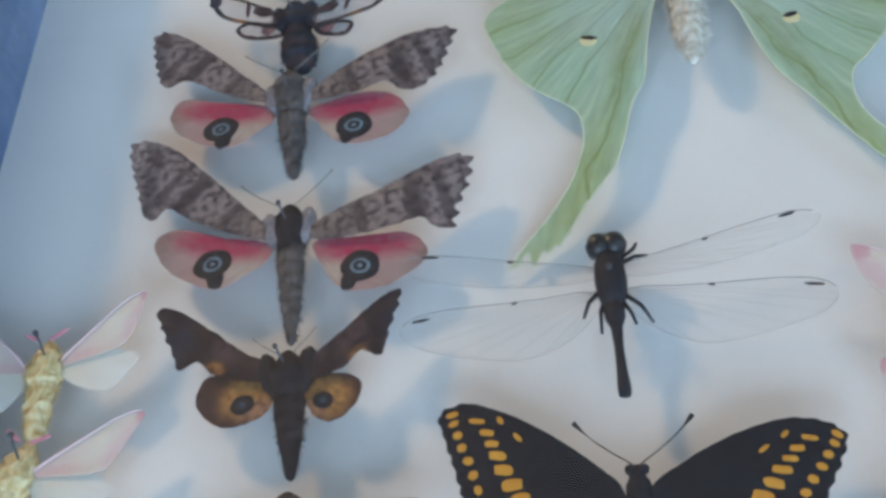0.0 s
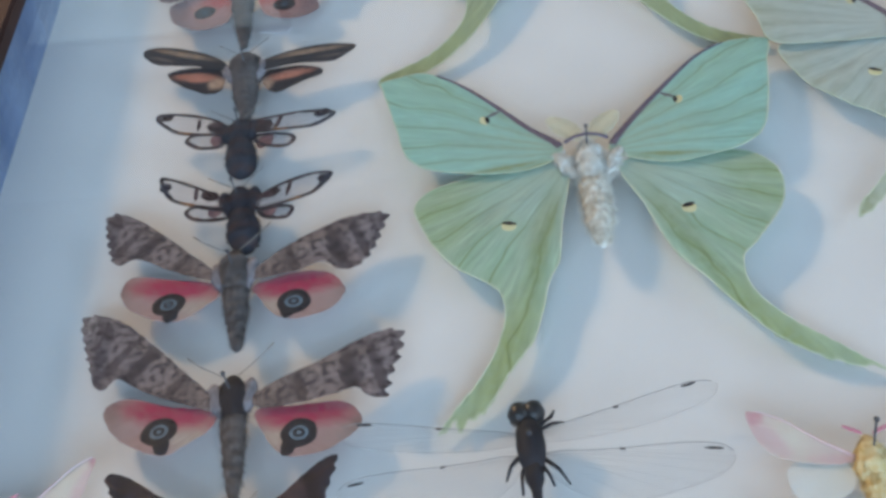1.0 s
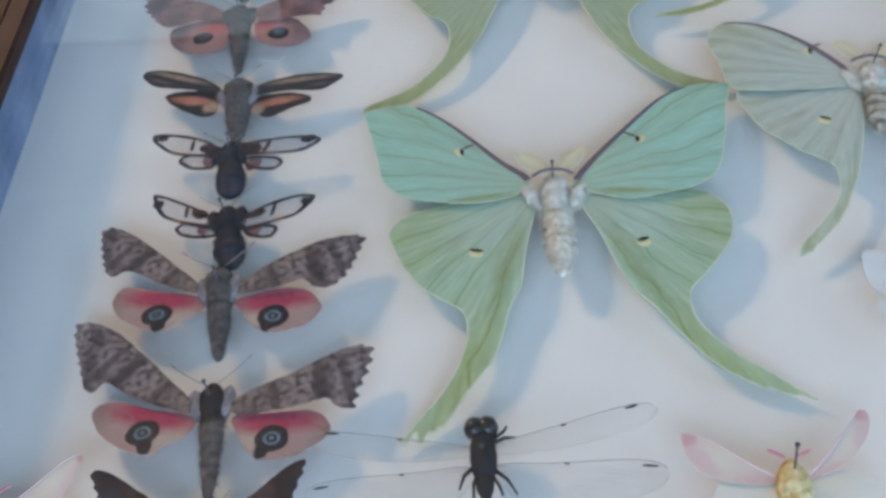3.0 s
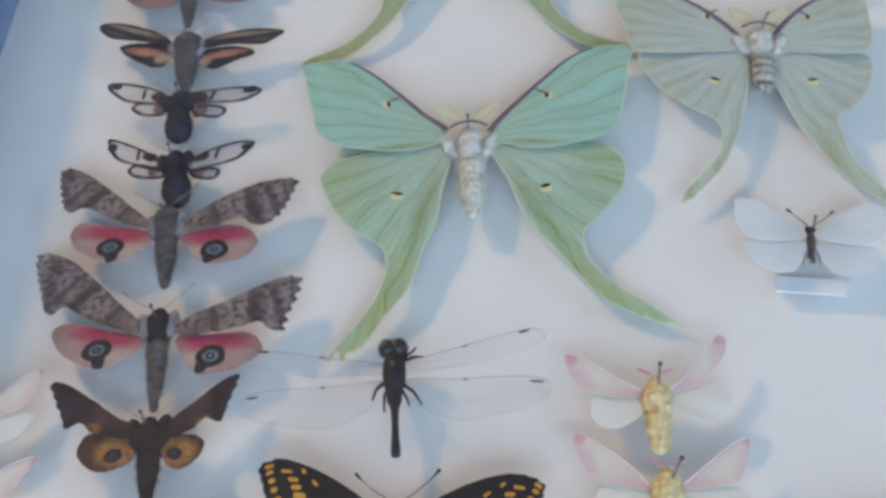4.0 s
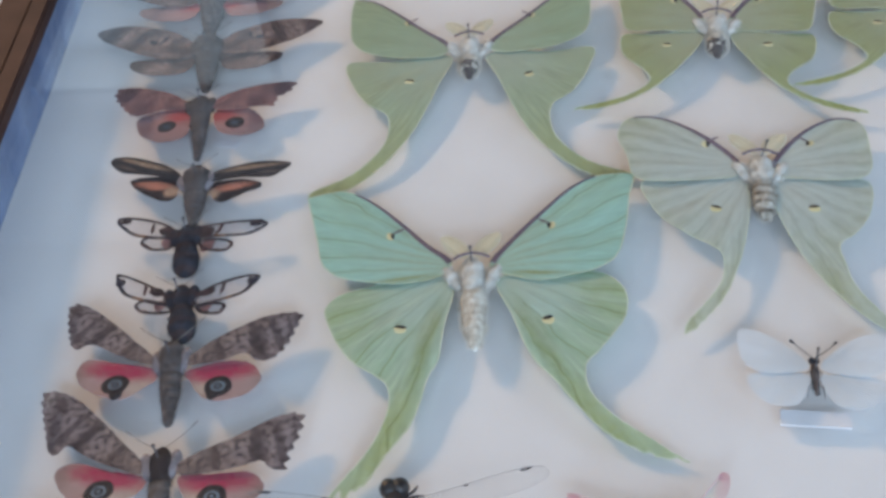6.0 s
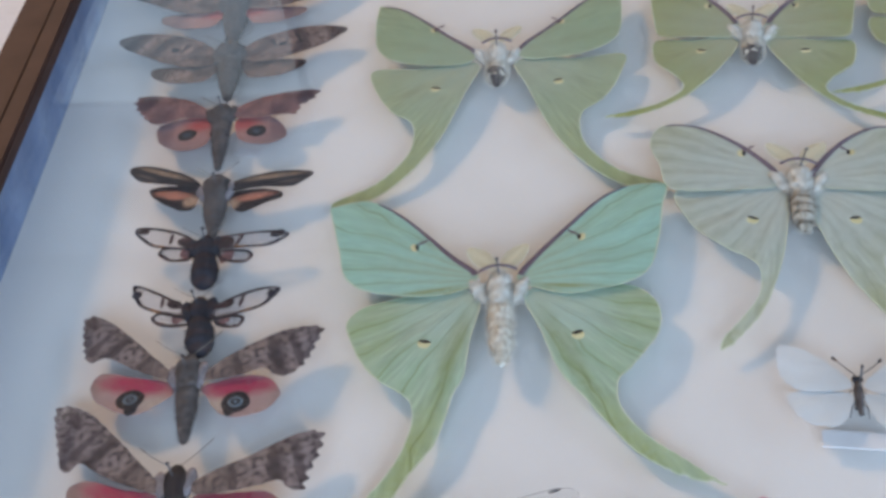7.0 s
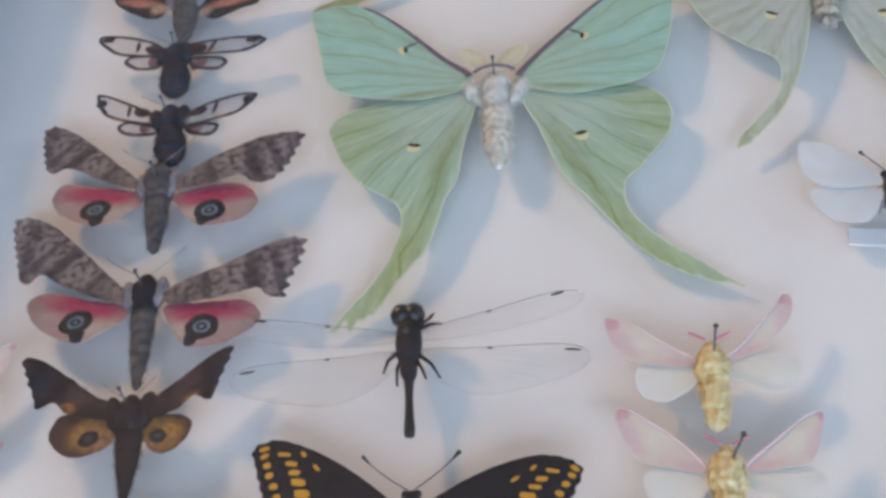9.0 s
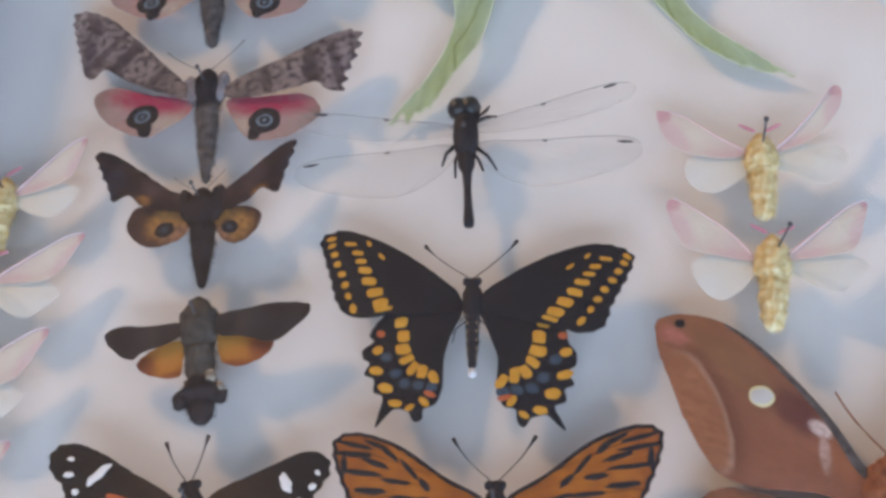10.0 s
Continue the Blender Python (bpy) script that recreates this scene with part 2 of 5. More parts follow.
OLD_F = wing_mat("grass_green_wing", (0.47, 0.56, 0.39), (0.41, 0.52, 0.33), (0.42, 0.52, 0.32), (0.46, 0.54, 0.30), 0.052, 34, 0.4, 0.15, (0.48, 0.6, 0.4), 500)
OLD_H = wing_mat("yellow_green_wing", (0.53, 0.60, 0.47), (0.47, 0.55, 0.36), (0.48, 0.52, 0.26), (0.48, 0.54, 0.28), 0.06, 34, 0.4, 0.15, (0.54, 0.63, 0.43), 500)
OLIVE = wing_mat("olive_green_wing", (0.52, 0.55, 0.38), (0.44, 0.48, 0.24), (0.42, 0.46, 0.15), (0.46, 0.47, 0.26), 0.05, 34, 0.4, 0.15, (0.54, 0.57, 0.38), 500)
PALE = wing_mat("faded_green_wing", (0.65, 0.69, 0.62), (0.56, 0.61, 0.52), (0.52, 0.54, 0.34), (0.36, 0.38, 0.27), 0.043, 34, 0.65, 0.3, (0.73, 0.77, 0.70), 500, pleat=(0.71, 0.76, 0.68), fibre=0.22)
SWA_W = wing_mat("black_wing", (0.008, 0.009, 0.015), (0.007, 0.008, 0.013), (0.010, 0.011, 0.017), (0.03, 0.03, 0.036), 0.028, 34, 0.4, 0.5, (0.03, 0.029, 0.036), 900, 0, 0.0)
FRI_W = wing_mat("orange_wing", (0.44, 0.13, 0.02), (0.54, 0.18, 0.025), (0.40, 0.12, 0.03), (0.022, 0.012, 0.010), 0.028, 40, 0.95, 0.35, (0.26, 0.07, 0.02), 500, 0.35, 0.05)
ADM_W = wing_mat("black_brown_wing", (0.06, 0.035, 0.022), (0.02, 0.016, 0.016), (0.016, 0.015, 0.018), (0.04, 0.035, 0.03), 0.028, 22, 0.3, 0.4, (0.01, 0.01, 0.012), 400, 0, 0.0)
PIE_W = wing_mat("white_wing", (0.66, 0.68, 0.68), (0.80, 0.82, 0.82), (0.83, 0.85, 0.86), (0.60, 0.62, 0.64), 0.019, 30, 0.4, 0.2, (0.72, 0.74, 0.75), 700, 0, 0.12, fibre=0.16)
FILM = clear_mat("clear_wing_film", (0.62, 0.57, 0.52), 0.03)
SMOKE = clear_mat("smoky_wing_film", (0.42, 0.36, 0.36), 0.22)
EYE = plain("glossy_dark_eye", (0.004, 0.005, 0.007), (0.014, 0.016, 0.02), 500.0, 0.35)
FEELER = plain("grey_tan_antenna", (0.20, 0.165, 0.14), (0.34, 0.29, 0.25), 900.0, 0.8)
VEIN = plain("grey_vein", (0.16, 0.145, 0.135), (0.32, 0.29, 0.27), 900.0, 0.6)
HUMFUR = fur_mat("olive_brown_fur", (0.022, 0.021, 0.021), (0.125, 0.11, 0.098))
LILAC = fur_mat("lilac_grey_fur", (0.11, 0.095, 0.10), (0.34, 0.30, 0.31))
SPOT = plain("frosted_window", (0.46, 0.45, 0.44), (0.62, 0.61, 0.60), 500.0, 0.6)
CREST = plain("cream_margin", (0.58, 0.64, 0.44), (0.74, 0.78, 0.60), 900.0, 0.9)


# ---- building helpers ----
def part(name, bm, mat, parent, label="", at=None, smooth=True):
    """Links a bmesh as one mesh object under a thing or part."""
    me = bpy.data.meshes.new(name)
    bm.normal_update()
    if smooth:
        for f in bm.faces:
            f.smooth = True
    bm.to_mesh(me)
    bm.free()
    me.materials.append(mat)
    ob = new(name, me)
    if parent is not None:
        ob.parent = parent
    if at is not None:
        ob.matrix_basis = at
    if label:
        ob["label"] = label
    return ob


def smooth_loop(points, per=5):
    """A closed curve through the points."""
    p = [Vector(q) for q in points]
    n, out = len(p), []
    for i in range(n):
        a, b, c, d = p[i - 1], p[i], p[(i + 1) % n], p[(i + 2) % n]
        for k in range(per):
            u = k / per
            out.append(0.5 * (2 * b + (c - a) * u + (2 * a - 5 * b + 4 * c - d) * u * u + (3 * b - a - 3 * c + d) * u ** 3))
    return out


def sheet(loop, thick, lift=None, cuts=2, jag=0.0):
    """A thin plate with the outline loop (metres), with a top, an underside and an edge."""
    bm = bmesh.new()
    vs = [bm.verts.new((q[0] + jag * random.uniform(-1, 1), q[1] + jag * random.uniform(-1, 1), 0)) for q in loop]
    face = bm.faces.new(vs)
    face.normal_update()
    if face.normal.z < 0:
        face.normal_flip()
    bmesh.ops.triangulate(bm, faces=bm.faces[:])
    if cuts:
        for _ in range(cuts):
            long = [e for e in bm.edges if e.calc_length() > 0.0024]
            if not long:
                break
            bmesh.ops.subdivide_edges(bm, edges=long, cuts=1)
            bmesh.ops.triangulate(bm, faces=bm.faces[:])
    if lift:
        for v in bm.verts:
            v.co.z = lift(v.co.x, v.co.y)
    top = bm.faces[:]
    low = bmesh.ops.duplicate(bm, geom=top)
    twin = low["vert_map"]
    edge = [e for e in bm.edges if len(e.link_faces) == 1 and e.verts[0] in twin and e.verts[1] in twin and e.link_faces[0] in top]
    pairs = [(e.verts[0], e.verts[1], twin[e.verts[0]], twin[e.verts[1]]) for e in edge]
    for v in {w for f in top for w in f.verts}:
        twin[v].co.z -= thick
    bmesh.ops.reverse_faces(bm, faces=[g for g in low["geom"] if isinstance(g, bmesh.types.BMFace)])
    for a, b, c, d in pairs:
        bm.faces.new((b, a, c, d))
    bmesh.ops.recalc_face_normals(bm, faces=bm.faces[:])
    for e in bm.edges:
        if len(e.link_faces) == 2 and e.calc_face_angle(0) > 0.7:
            e.smooth = False
    return bm


def lathe(profile, segs=14, flat=0.85, rough=0.0, rings=1):
    """A body turned about the y axis; profile: (y, radius) in mm from the front."""
    bm = bmesh.new()
    loops = []
    for y, r in profile:
        ring = []
        for k in range(segs):
            a = 2 * math.pi * k / segs
            q = r * (1 + rough * random.uniform(-1, 1))
            ring.append(bm.verts.new((q * math.cos(a) * 1e-3, y * 1e-3, q * flat * math.sin(a) * 1e-3)))
        loops.append(ring)
    for a, b in zip(loops, loops[1:]):
        for k in range(segs):
            bm.faces.new((a[k], a[(k + 1) % segs], b[(k + 1) % segs], b[k]))
    bm.faces.new(loops[0][::-1])
    bm.faces.new(loops[-1])
    bmesh.ops.recalc_face_normals(bm, faces=bm.faces[:])
    return bm


def fuzz(bm, profile, count, length, flat=0.85):
    """Short hairs that stand on a turned body and lean backwards."""
    ys = [p[0] for p in profile]
    for _ in range(count):
        y = random.uniform(ys[-1], ys[0])
        r = np.interp(-y, [-v for v in ys], [p[1] for p in profile])
        a = random.uniform(0, 2 * math.pi)
        n = Vector((math.cos(a), 0, math.sin(a) * flat))
        base = Vector((n.x * r, y, n.z * r)) * 0.95
        end = base + (n * random.uniform(0.4, 1.0) + Vector((random.uniform(-0.5, 0.5), random.uniform(-1.3, 0.1), 0))) * length
        side = Vector((-n.z, 0.3, n.x)) * 0.13
        vs = [bm.verts.new(q * 1e-3) for q in (base - side, base + side, end)]
        bm.faces.new(vs)


def tube(points, radii, segs=6):
    """A thin round rod through points (mm)."""
    bm = bmesh.new()
    p = [Vector(q) for q in points]
    loops = []
    for i, q in enumerate(p):
        d = (p[min(i + 1, len(p) - 1)] - p[max(i - 1, 0)]).normalized()
        u = d.orthogonal().normalized()
        w = d.cross(u)
        r = radii[i] if isinstance(radii, (list, tuple)) else radii
        loops.append([bm.verts.new((q + (u * math.cos(2 * math.pi * k / segs) + w * math.sin(2 * math.pi * k / segs)) * r) * 1e-3) for k in range(segs)])
    for a, b in zip(loops, loops[1:]):
        for k in range(segs):
            bm.faces.new((a[k], a[(k + 1) % segs], b[(k + 1) % segs], b[k]))
    bm.faces.new(loops[0][::-1])
    bm.faces.new(loops[-1])
    bmesh.ops.recalc_face_normals(bm, faces=bm.faces[:])
    return bm


def oval(rx, ry, turn=0.0, thick=0.12, wobble=0.08, n=14):
    """A small raised patch of scales (mm)."""
    loop, c, s = [], math.cos(radians(turn)), math.sin(radians(turn))
    for k in range(n):
        a = 2 * math.pi * k / n
        x, y = rx * math.cos(a) * (1 + wobble * random.uniform(-1, 1)), ry * math.sin(a) * (1 + wobble * random.uniform(-1, 1))
        loop.append(((c * x - s * y) * 1e-3, (s * x + c * y) * 1e-3))
    return sheet(loop, thick * 1e-3, cuts=0)


def patch(px, py, rx, ry, turn, height, wobble=0.14, square=2.0):
    """An irregular patch of coloured scales that lies on a wing; centre in metres, radii in mm."""
    n, c, s = 18, math.cos(radians(turn)), math.sin(radians(turn))
    p1, p2 = random.uniform(0, 6), random.uniform(0, 6)
    bm = bmesh.new()
    rings = []
    for k in range(1, 5):
        ring = []
        for i in range(n):
            a = 2 * math.pi * i / n
            q = k / 4 * (1 + wobble * (0.6 * math.sin(2 * a + p1) + 0.4 * math.sin(5 * a + p2)) * (k == 4)) * 1e-3
            q *= (abs(math.cos(a)) ** square + abs(math.sin(a)) ** square) ** (-1 / square)
            x, y = rx * math.cos(a) * q, ry * math.sin(a) * q
            u, v = px + c * x - s * y, py + s * x + c * y
            ring.append(bm.verts.new((u, v, height(u, v) - (0.00006 if k == 4 else 0))))
        rings.append(ring)
    mid = bm.verts.new((px, py, height(px, py)))
    for i in range(n):
        bm.faces.new((mid, rings[0][i], rings[0][(i + 1) % n]))
        for a, b in zip(rings, rings[1:]):
            bm.faces.new((a[i], b[i], b[(i + 1) % n], a[(i + 1) % n]))
    return bm


def box(bm, x0, x1, y0, y1, z0, z1, bevel=0.0):
    vs = [bm.verts.new((x, y, z)) for z in (z0, z1) for y in (y0, y1) for x in (x0, x1)]
    fs = [bm.faces.new([vs[i] for i in f]) for f in ((0, 2, 3, 1), (4, 5, 7, 6), (0, 1, 5, 4), (2, 6, 7, 3), (0, 4, 6, 2), (1, 3, 7, 5))]
    if bevel:
        es = list({e for f in fs for e in f.edges})
        bmesh.ops.bevel(bm, geom=es, offset=bevel, segments=2, affect="EDGES")
    return bm


def wing_height(x, y, ripple, droop):
    r = math.hypot(x, y)
    return 0.4 * ripple * (math.sin(14 * math.atan2(y, abs(x) + 0.004)) + 1.3 * math.sin(190 * x + 120 * y)) * min(1, r / 0.01) - droop * r * r


def hem(curve, width, height):
    """A narrow strip along the inside of a closed outline."""
    bm = bmesh.new()
    n, rows = len(curve), []
    turning = sum(a.x * b.y - b.x * a.y for a, b in zip(curve, curve[1:] + curve[:1]))
    way = 1 if turning > 0 else -1
    for i, q in enumerate(curve):
        d = (curve[(i + 1) % n] - curve[i - 1])
        d = d.normalized() if d.length > 1e-7 else Vector((1, 0, 0))
        w = width * random.uniform(0.75, 1.2)
        inner = q + Vector((-d.y, d.x, 0)) * w * way
        rows.append([bm.verts.new((v.x, v.y, height(v.x, v.y))) for v in (q, inner)])
    for i in range(n):
        a, b = rows[i], rows[(i + 1) % n]
        bm.faces.new((a[0], a[1], b[1], b[0]))
    bmesh.ops.recalc_face_normals(bm, faces=bm.faces[:])
    return bm


def wing(thing, name, outline, mat, side, turn, marks=(), costa=None, jag=0.0, ripple=0.00022, droop=2.0, tilt=3.0, height=0.0, rim=None, wave=None):
    """A wing that lies along its own x axis from the hinge, the outline's first point (mm, right-hand side)."""
    hinge = Vector(outline[0])
    ang = heading(outline)
    c, s = math.cos(-ang), math.sin(-ang)

    def own(x, y):
        x, y = x - hinge.x, y - hinge.y
        return Vector(((c * x - s * y) * 1e-3 * side, (s * x + c * y) * 1e-3, 0))

    curve = [own(q.x, q.y) for q in smooth_loop(outline, 8 if wave else 5)]
    if wave:
        amp, period = wave
        far, run = max(q.length for q in curve), 0.0
        waved = []
        for a, q in zip([curve[-1]] + curve, curve):
            run += (q - a).length
            k = min(1.0, max(0.0, (q.length / far - 0.62) * 6)) if q.y < 0.45 * abs(q.x) else 0.0
            waved.append(q * (1 + amp * 1e-3 * k * math.sin(2 * math.pi * run * 1e3 / period) / max(q.length, 1e-4)))
        curve = waved
    bm = sheet([(q.x, q.y) for q in curve], 0.00010, lambda x, y: wing_height(x, y, ripple, droop), 4, jag * 1e-3)
    m = Matrix.Translation((hinge.x * side * 1e-3, hinge.y * 1e-3, height)) @ pose(0, 0, 0, 0, 0, (math.degrees(ang) + turn) * side) @ pose(0, 0, 0, 0, -tilt * side, 0)
    ob = part(name, bm, mat, thing, at=m)
    for kind, x, y, rx, ry, rot, mt, lift in marks:
        p = own(x, y)
        up = 0.00009 + lift * 3e-5
        part(kind, patch(p.x, p.y, rx, ry, (rot - math.degrees(ang)) * side, lambda u, v: wing_height(u, v, ripple, droop) + up,
                         {"eyespot_ring": 0.05, "white_patch": 0.32, "black_bar": 0.25}.get(kind, 0.14), 4.0 if kind == "band_spot" else 2.0), mt, ob)
    if rim:
        width, mt = rim
        part("margin", hem(curve, width * 1e-3, lambda u, v: wing_height(u, v, ripple, droop) + 0.0001), mt, ob)
    if costa:
        count, width, mt = costa
        line = curve[:(8 if wave else 5) * count]
        bm = bmesh.new()
        rows = []
        for i, q in enumerate(line):
            d = (line[min(i + 1, len(line) - 1)] - line[max(i - 1, 0)]).normalized()
            nrm = Vector((d.y, -d.x, 0)) * side
            w = width * 1e-3 * (1 - 0.75 * i / len(line))
            row = []
            for k in (-0.15, 0.45, 1.0):
                v = q + nrm * w * k
                v.z = wing_height(v.x, v.y, ripple, droop) + 0.00012 + (0.00022 if k == 0.45 else 0)
                row.append(bm.verts.new(v))
            rows.append(row)
        for a, b in zip(rows, rows[1:]):
            for k in (0, 1):
                bm.faces.new((a[k], a[k + 1], b[k + 1], b[k]))
        bmesh.ops.recalc_face_normals(bm, faces=bm.faces[:])
        part("costa_band", bm, mt, ob)
    return ob


def eyespot(x, y, size, rings):
    """Rings of an eyespot, from the outermost in: (scale, material)."""
    return [("eyespot_ring", x, y, size * s, size * s * 0.92, 0, m, 0.8 + i * 1.2) for i, (s, m) in enumerate(rings)]


def stand(name, label, category, x, y, turn, group="", lift=0.0, size=1.0):
    """The base of a pinned specimen: an Empty on the board, whose parts lie at wing height above it."""
    ob = new(name)
    ob.matrix_basis = Matrix.Translation((x * 1e-3, y * 1e-3, BOARD)) @ pose(0, 0, 0, 0, 0, turn) @ Matrix.Scale(size, 4)
    mid = Matrix.Translation((0, 0, WZ - BOARD + lift))
    tagged(ob, label, category, group)
    return ob, mid


def raise_parts(thing, mid):
    for ob in thing.children:
        ob.matrix_basis = mid @ ob.matrix_basis


def pin(thing, mid, x=0.0, y=0.0, up=7.0, lean=(0.0, 0.0), head=0.5):
    h = mid.translation.z * 1e3
    top = Vector((x + lean[0] * up, y + lean[1] * up, up))
    foot = Vector((x - lean[0] * h, y - lean[1] * h, -h))
    part("pin", tube([foot, top], 0.2), STEEL, thing)
    part("pin_head", lathe([(head, 0.1), (head * 0.7, head * 0.75), (0, head), (-head * 0.7, head * 0.75), (-head, 0.1)], 10, 1.0), STEEL, thing,
         at=Matrix.Translation(top * 1e-3))


def antennae(thing, x, y, dx, dy, mat, feather=0.0, club=0.0, thick=0.14):
    for side in (-1, 1):
        pts = [(side * (x + dx * u + 0.12 * dx * math.sin(math.pi * u)), y + dy * u, 1.2 + 0.8 * math.sin(2.2 * u)) for u in (0, 0.25, 0.5, 0.75, 1)]
        if feather:
            a, b = Vector(pts[0]), Vector(pts[-1])
            d = (b - a).normalized()
            n = Vector((d.y, -d.x, 0)) * feather
            loop, teeth = [], 15
            for way in (1, -1):
                edge = []
                for i in range(teeth):
                    u = (i + 0.5) / teeth
                    w = feather * way * (math.sin(math.pi * min(1.0, u * 0.92 + 0.06)) ** 0.6)
                    edge += [a + (b - a) * (u - 0.33 / teeth) + n / feather * way * 0.16, a + (b - a) * (u + 0.35 / teeth) + n / feather * w,
                             a + (b - a) * (u + 0.60 / teeth) + n / feather * w * 0.96]
                loop += edge if way == 1 else edge[::-1]
            loop = [(q.x * 1e-3, q.y * 1e-3) for q in loop]
            part("antenna", sheet(loop, 0.0003, cuts=0, jag=0.0), mat, thing, at=Matrix.Translation((0, 0, 0.0018)))
        else:
            rr = [thick, thick, thick, thick + club * 0.12, thick + club]
            part("antenna", tube(pts, rr), mat, thing)


def furry(profile, hair, length, flat=0.8, lump=0.10, segs=26):
    """A furry body about the y axis: close rings through the profile (y, radius; mm), lumpy, with clumps of lying hair."""
    ys, rs = [-p[0] for p in profile], [p[1] for p in profile]
    steps = max(6, int((ys[-1] - ys[0]) / 0.45))
    seed = random.uniform(0, 90)
    fine = []
    for i in range(steps + 1):
        y = ys[0] + (ys[-1] - ys[0]) * i / steps
        fine.append((-y, float(np.interp(y, ys, rs))))
    fine = [(y, 0.25 * (fine[max(i - 1, 0)][1] + fine[min(i + 1, steps)][1]) + 0.5 * r) for i, (y, r) in enumerate(fine)]
    bm = bmesh.new()
    loops = []
    for y, r in fine:
        ring = []
        for k in range(segs):
            a = 2 * math.pi * k / segs
            u = Vector((r * math.cos(a), y * 0.7, r * math.sin(a)))
            q = r * (1 + lump * (1.5 * noise.noise(u * 0.8 + Vector((seed, 0, 0))) + 0.9 * noise.noise(u * 2.1 + Vector((0, seed, 0)))))
            ring.append(bm.verts.new((q * math.cos(a) * 1e-3, y * 1e-3, q * flat * math.sin(a) * 1e-3)))
        loops.append(ring)
    for a, b in zip(loops, loops[1:]):
        for k in range(segs):
            bm.faces.new((a[k], a[(k + 1) % segs], b[(k + 1) % segs], b[k]))
    bm.faces.new(loops[0][::-1])
    bm.faces.new(loops[-1])
    bmesh.ops.recalc_face_normals(bm, faces=bm.faces[:])
    fuzz(bm, fine, hair, length, flat)
    return bm


def torso(thing, mat, head, thorax, abdomen, hair=120, length=0.9, tail_mat=None, lump=0.10):
    """Head, thorax and abdomen as turned profiles (y from front to back, radius; mm)."""
    for name, prof, k in (("head", head, 0.25), ("thorax", thorax, 1.0), ("abdomen", abdomen, 1.0)):
        part(name, furry(prof, int(hair * k), length, 0.8, lump), tail_mat if name == "abdomen" and tail_mat else mat, thing)


def segments(y0, y1, r0, r1, n, belly=1.0):
    """A profile of an abdomen with n rings, from y0 back to y1."""
    out = [(y0, r0 * 0.6)]
    for i in range(n):
        u = (i + 0.5) / n
        r = (r0 + (r1 - r0) * u) * (1 + 0.15 * belly * math.sin(math.pi * u))
        a, b = y0 + (y1 - y0) * i / n, y0 + (y1 - y0) * (i + 1) / n
        out += [(a + (b - a) * 0.12, r * 0.9), (a + (b - a) * 0.55, r * 1.03), (a + (b - a) * 0.95, r * 0.96)]
    out.append((y1 + (y1 - y0) * 0.03, r1 * 0.3))
    return out


# ---- the room and the case ----
def block(name, x0, x1, y0, y1, z0, z1, mat, label="", category="", kind="structure", bevel=0.0):
    return tagged(part(name, box(bmesh.new(), x0, x1, y0, y1, z0, z1, bevel), mat, None, smooth=False), label, category, kind=kind)


block("floor", -2.2, 2.2, -2.2, 2.2, -0.1, 0.0, FLOORING)
block("ceiling", -2.2, 2.2, -2.2, 2.2, 2.5, 2.6, PLASTER)
for a, b, c, d in ((-2.2, -1.56, 0.0, 2.5), (-0.62, 2.2, 0.0, 2.5), (-1.56, -0.62, 0.0, 0.90), (-1.56, -0.62, 2.05, 2.5)):
    block("wall_north", a, b, 2.0, 2.2, c, d, PLASTER)
for a, b, c, d in ((-2.2, -0.7, 0.0, 2.5), (1.3, 2.2, 0.0, 2.5), (-0.7, 1.3, 0.0, 0.95), (-0.7, 1.3, 2.35, 2.5)):
    block("wall_south", a, b, -2.2, -2.0, c, d, PLASTER)
block("wall_west", -2.2, -2.0, -2.0, 2.0, 0.0, 2.5, PLASTER)
for nm, a, b, c, d in (("wall_east", -2.0, -1.0, 0.0, 2.5), ("wall_east", 0.6, 2.0, 0.0, 2.5), ("wall_east", -1.0, 0.6, 0.0, 0.95), ("wall_east", -1.0, 0.6, 2.35, 2.5)):
    block(nm, 2.0, 2.2, a, b, c, d, PLASTER)

table = tagged(new("table"), "white-covered table under the specimen case", "table")
part("tabletop", box(bmesh.new(), -0.75, 0.75, -0.45, 0.5, 0.715, 0.75, 0.004), CLOTH, table, smooth=False)
for x in (-0.7, 0.7):
    for y in (-0.4, 0.45):
        part("leg", box(bmesh.new(), x - 0.025, x + 0.025, y - 0.025, y + 0.025, 0.0, 0.715, 0.003), CLOTH, table, smooth=False)

lamp = tagged(new("floor_lamp"), "warm floor lamp with a shallow white shade", "lamp")
lamp.matrix_basis = pose(-1.50, 1.41, 0.0, 0, 0, 46.0)
part("base", lathe([(0.0, 130), (20, 128), (26, 110), (28, 12)], 32, 1.0), PLASTER, lamp, at=pose(0, 0, 0, 90, 0, 0))
part("pole", lathe([(26, 11), (1800, 11)], 16, 1.0), STEEL, lamp, at=pose(0, 0, 0, 90, 0, 0))
part("shade", box(bmesh.new(), -0.18, 0.18, -0.015, 0.015, -0.18, 0.18, 0.01), PLASTER, lamp, smooth=False, at=pose(0, 0, 1.87, -28, 0, 0))

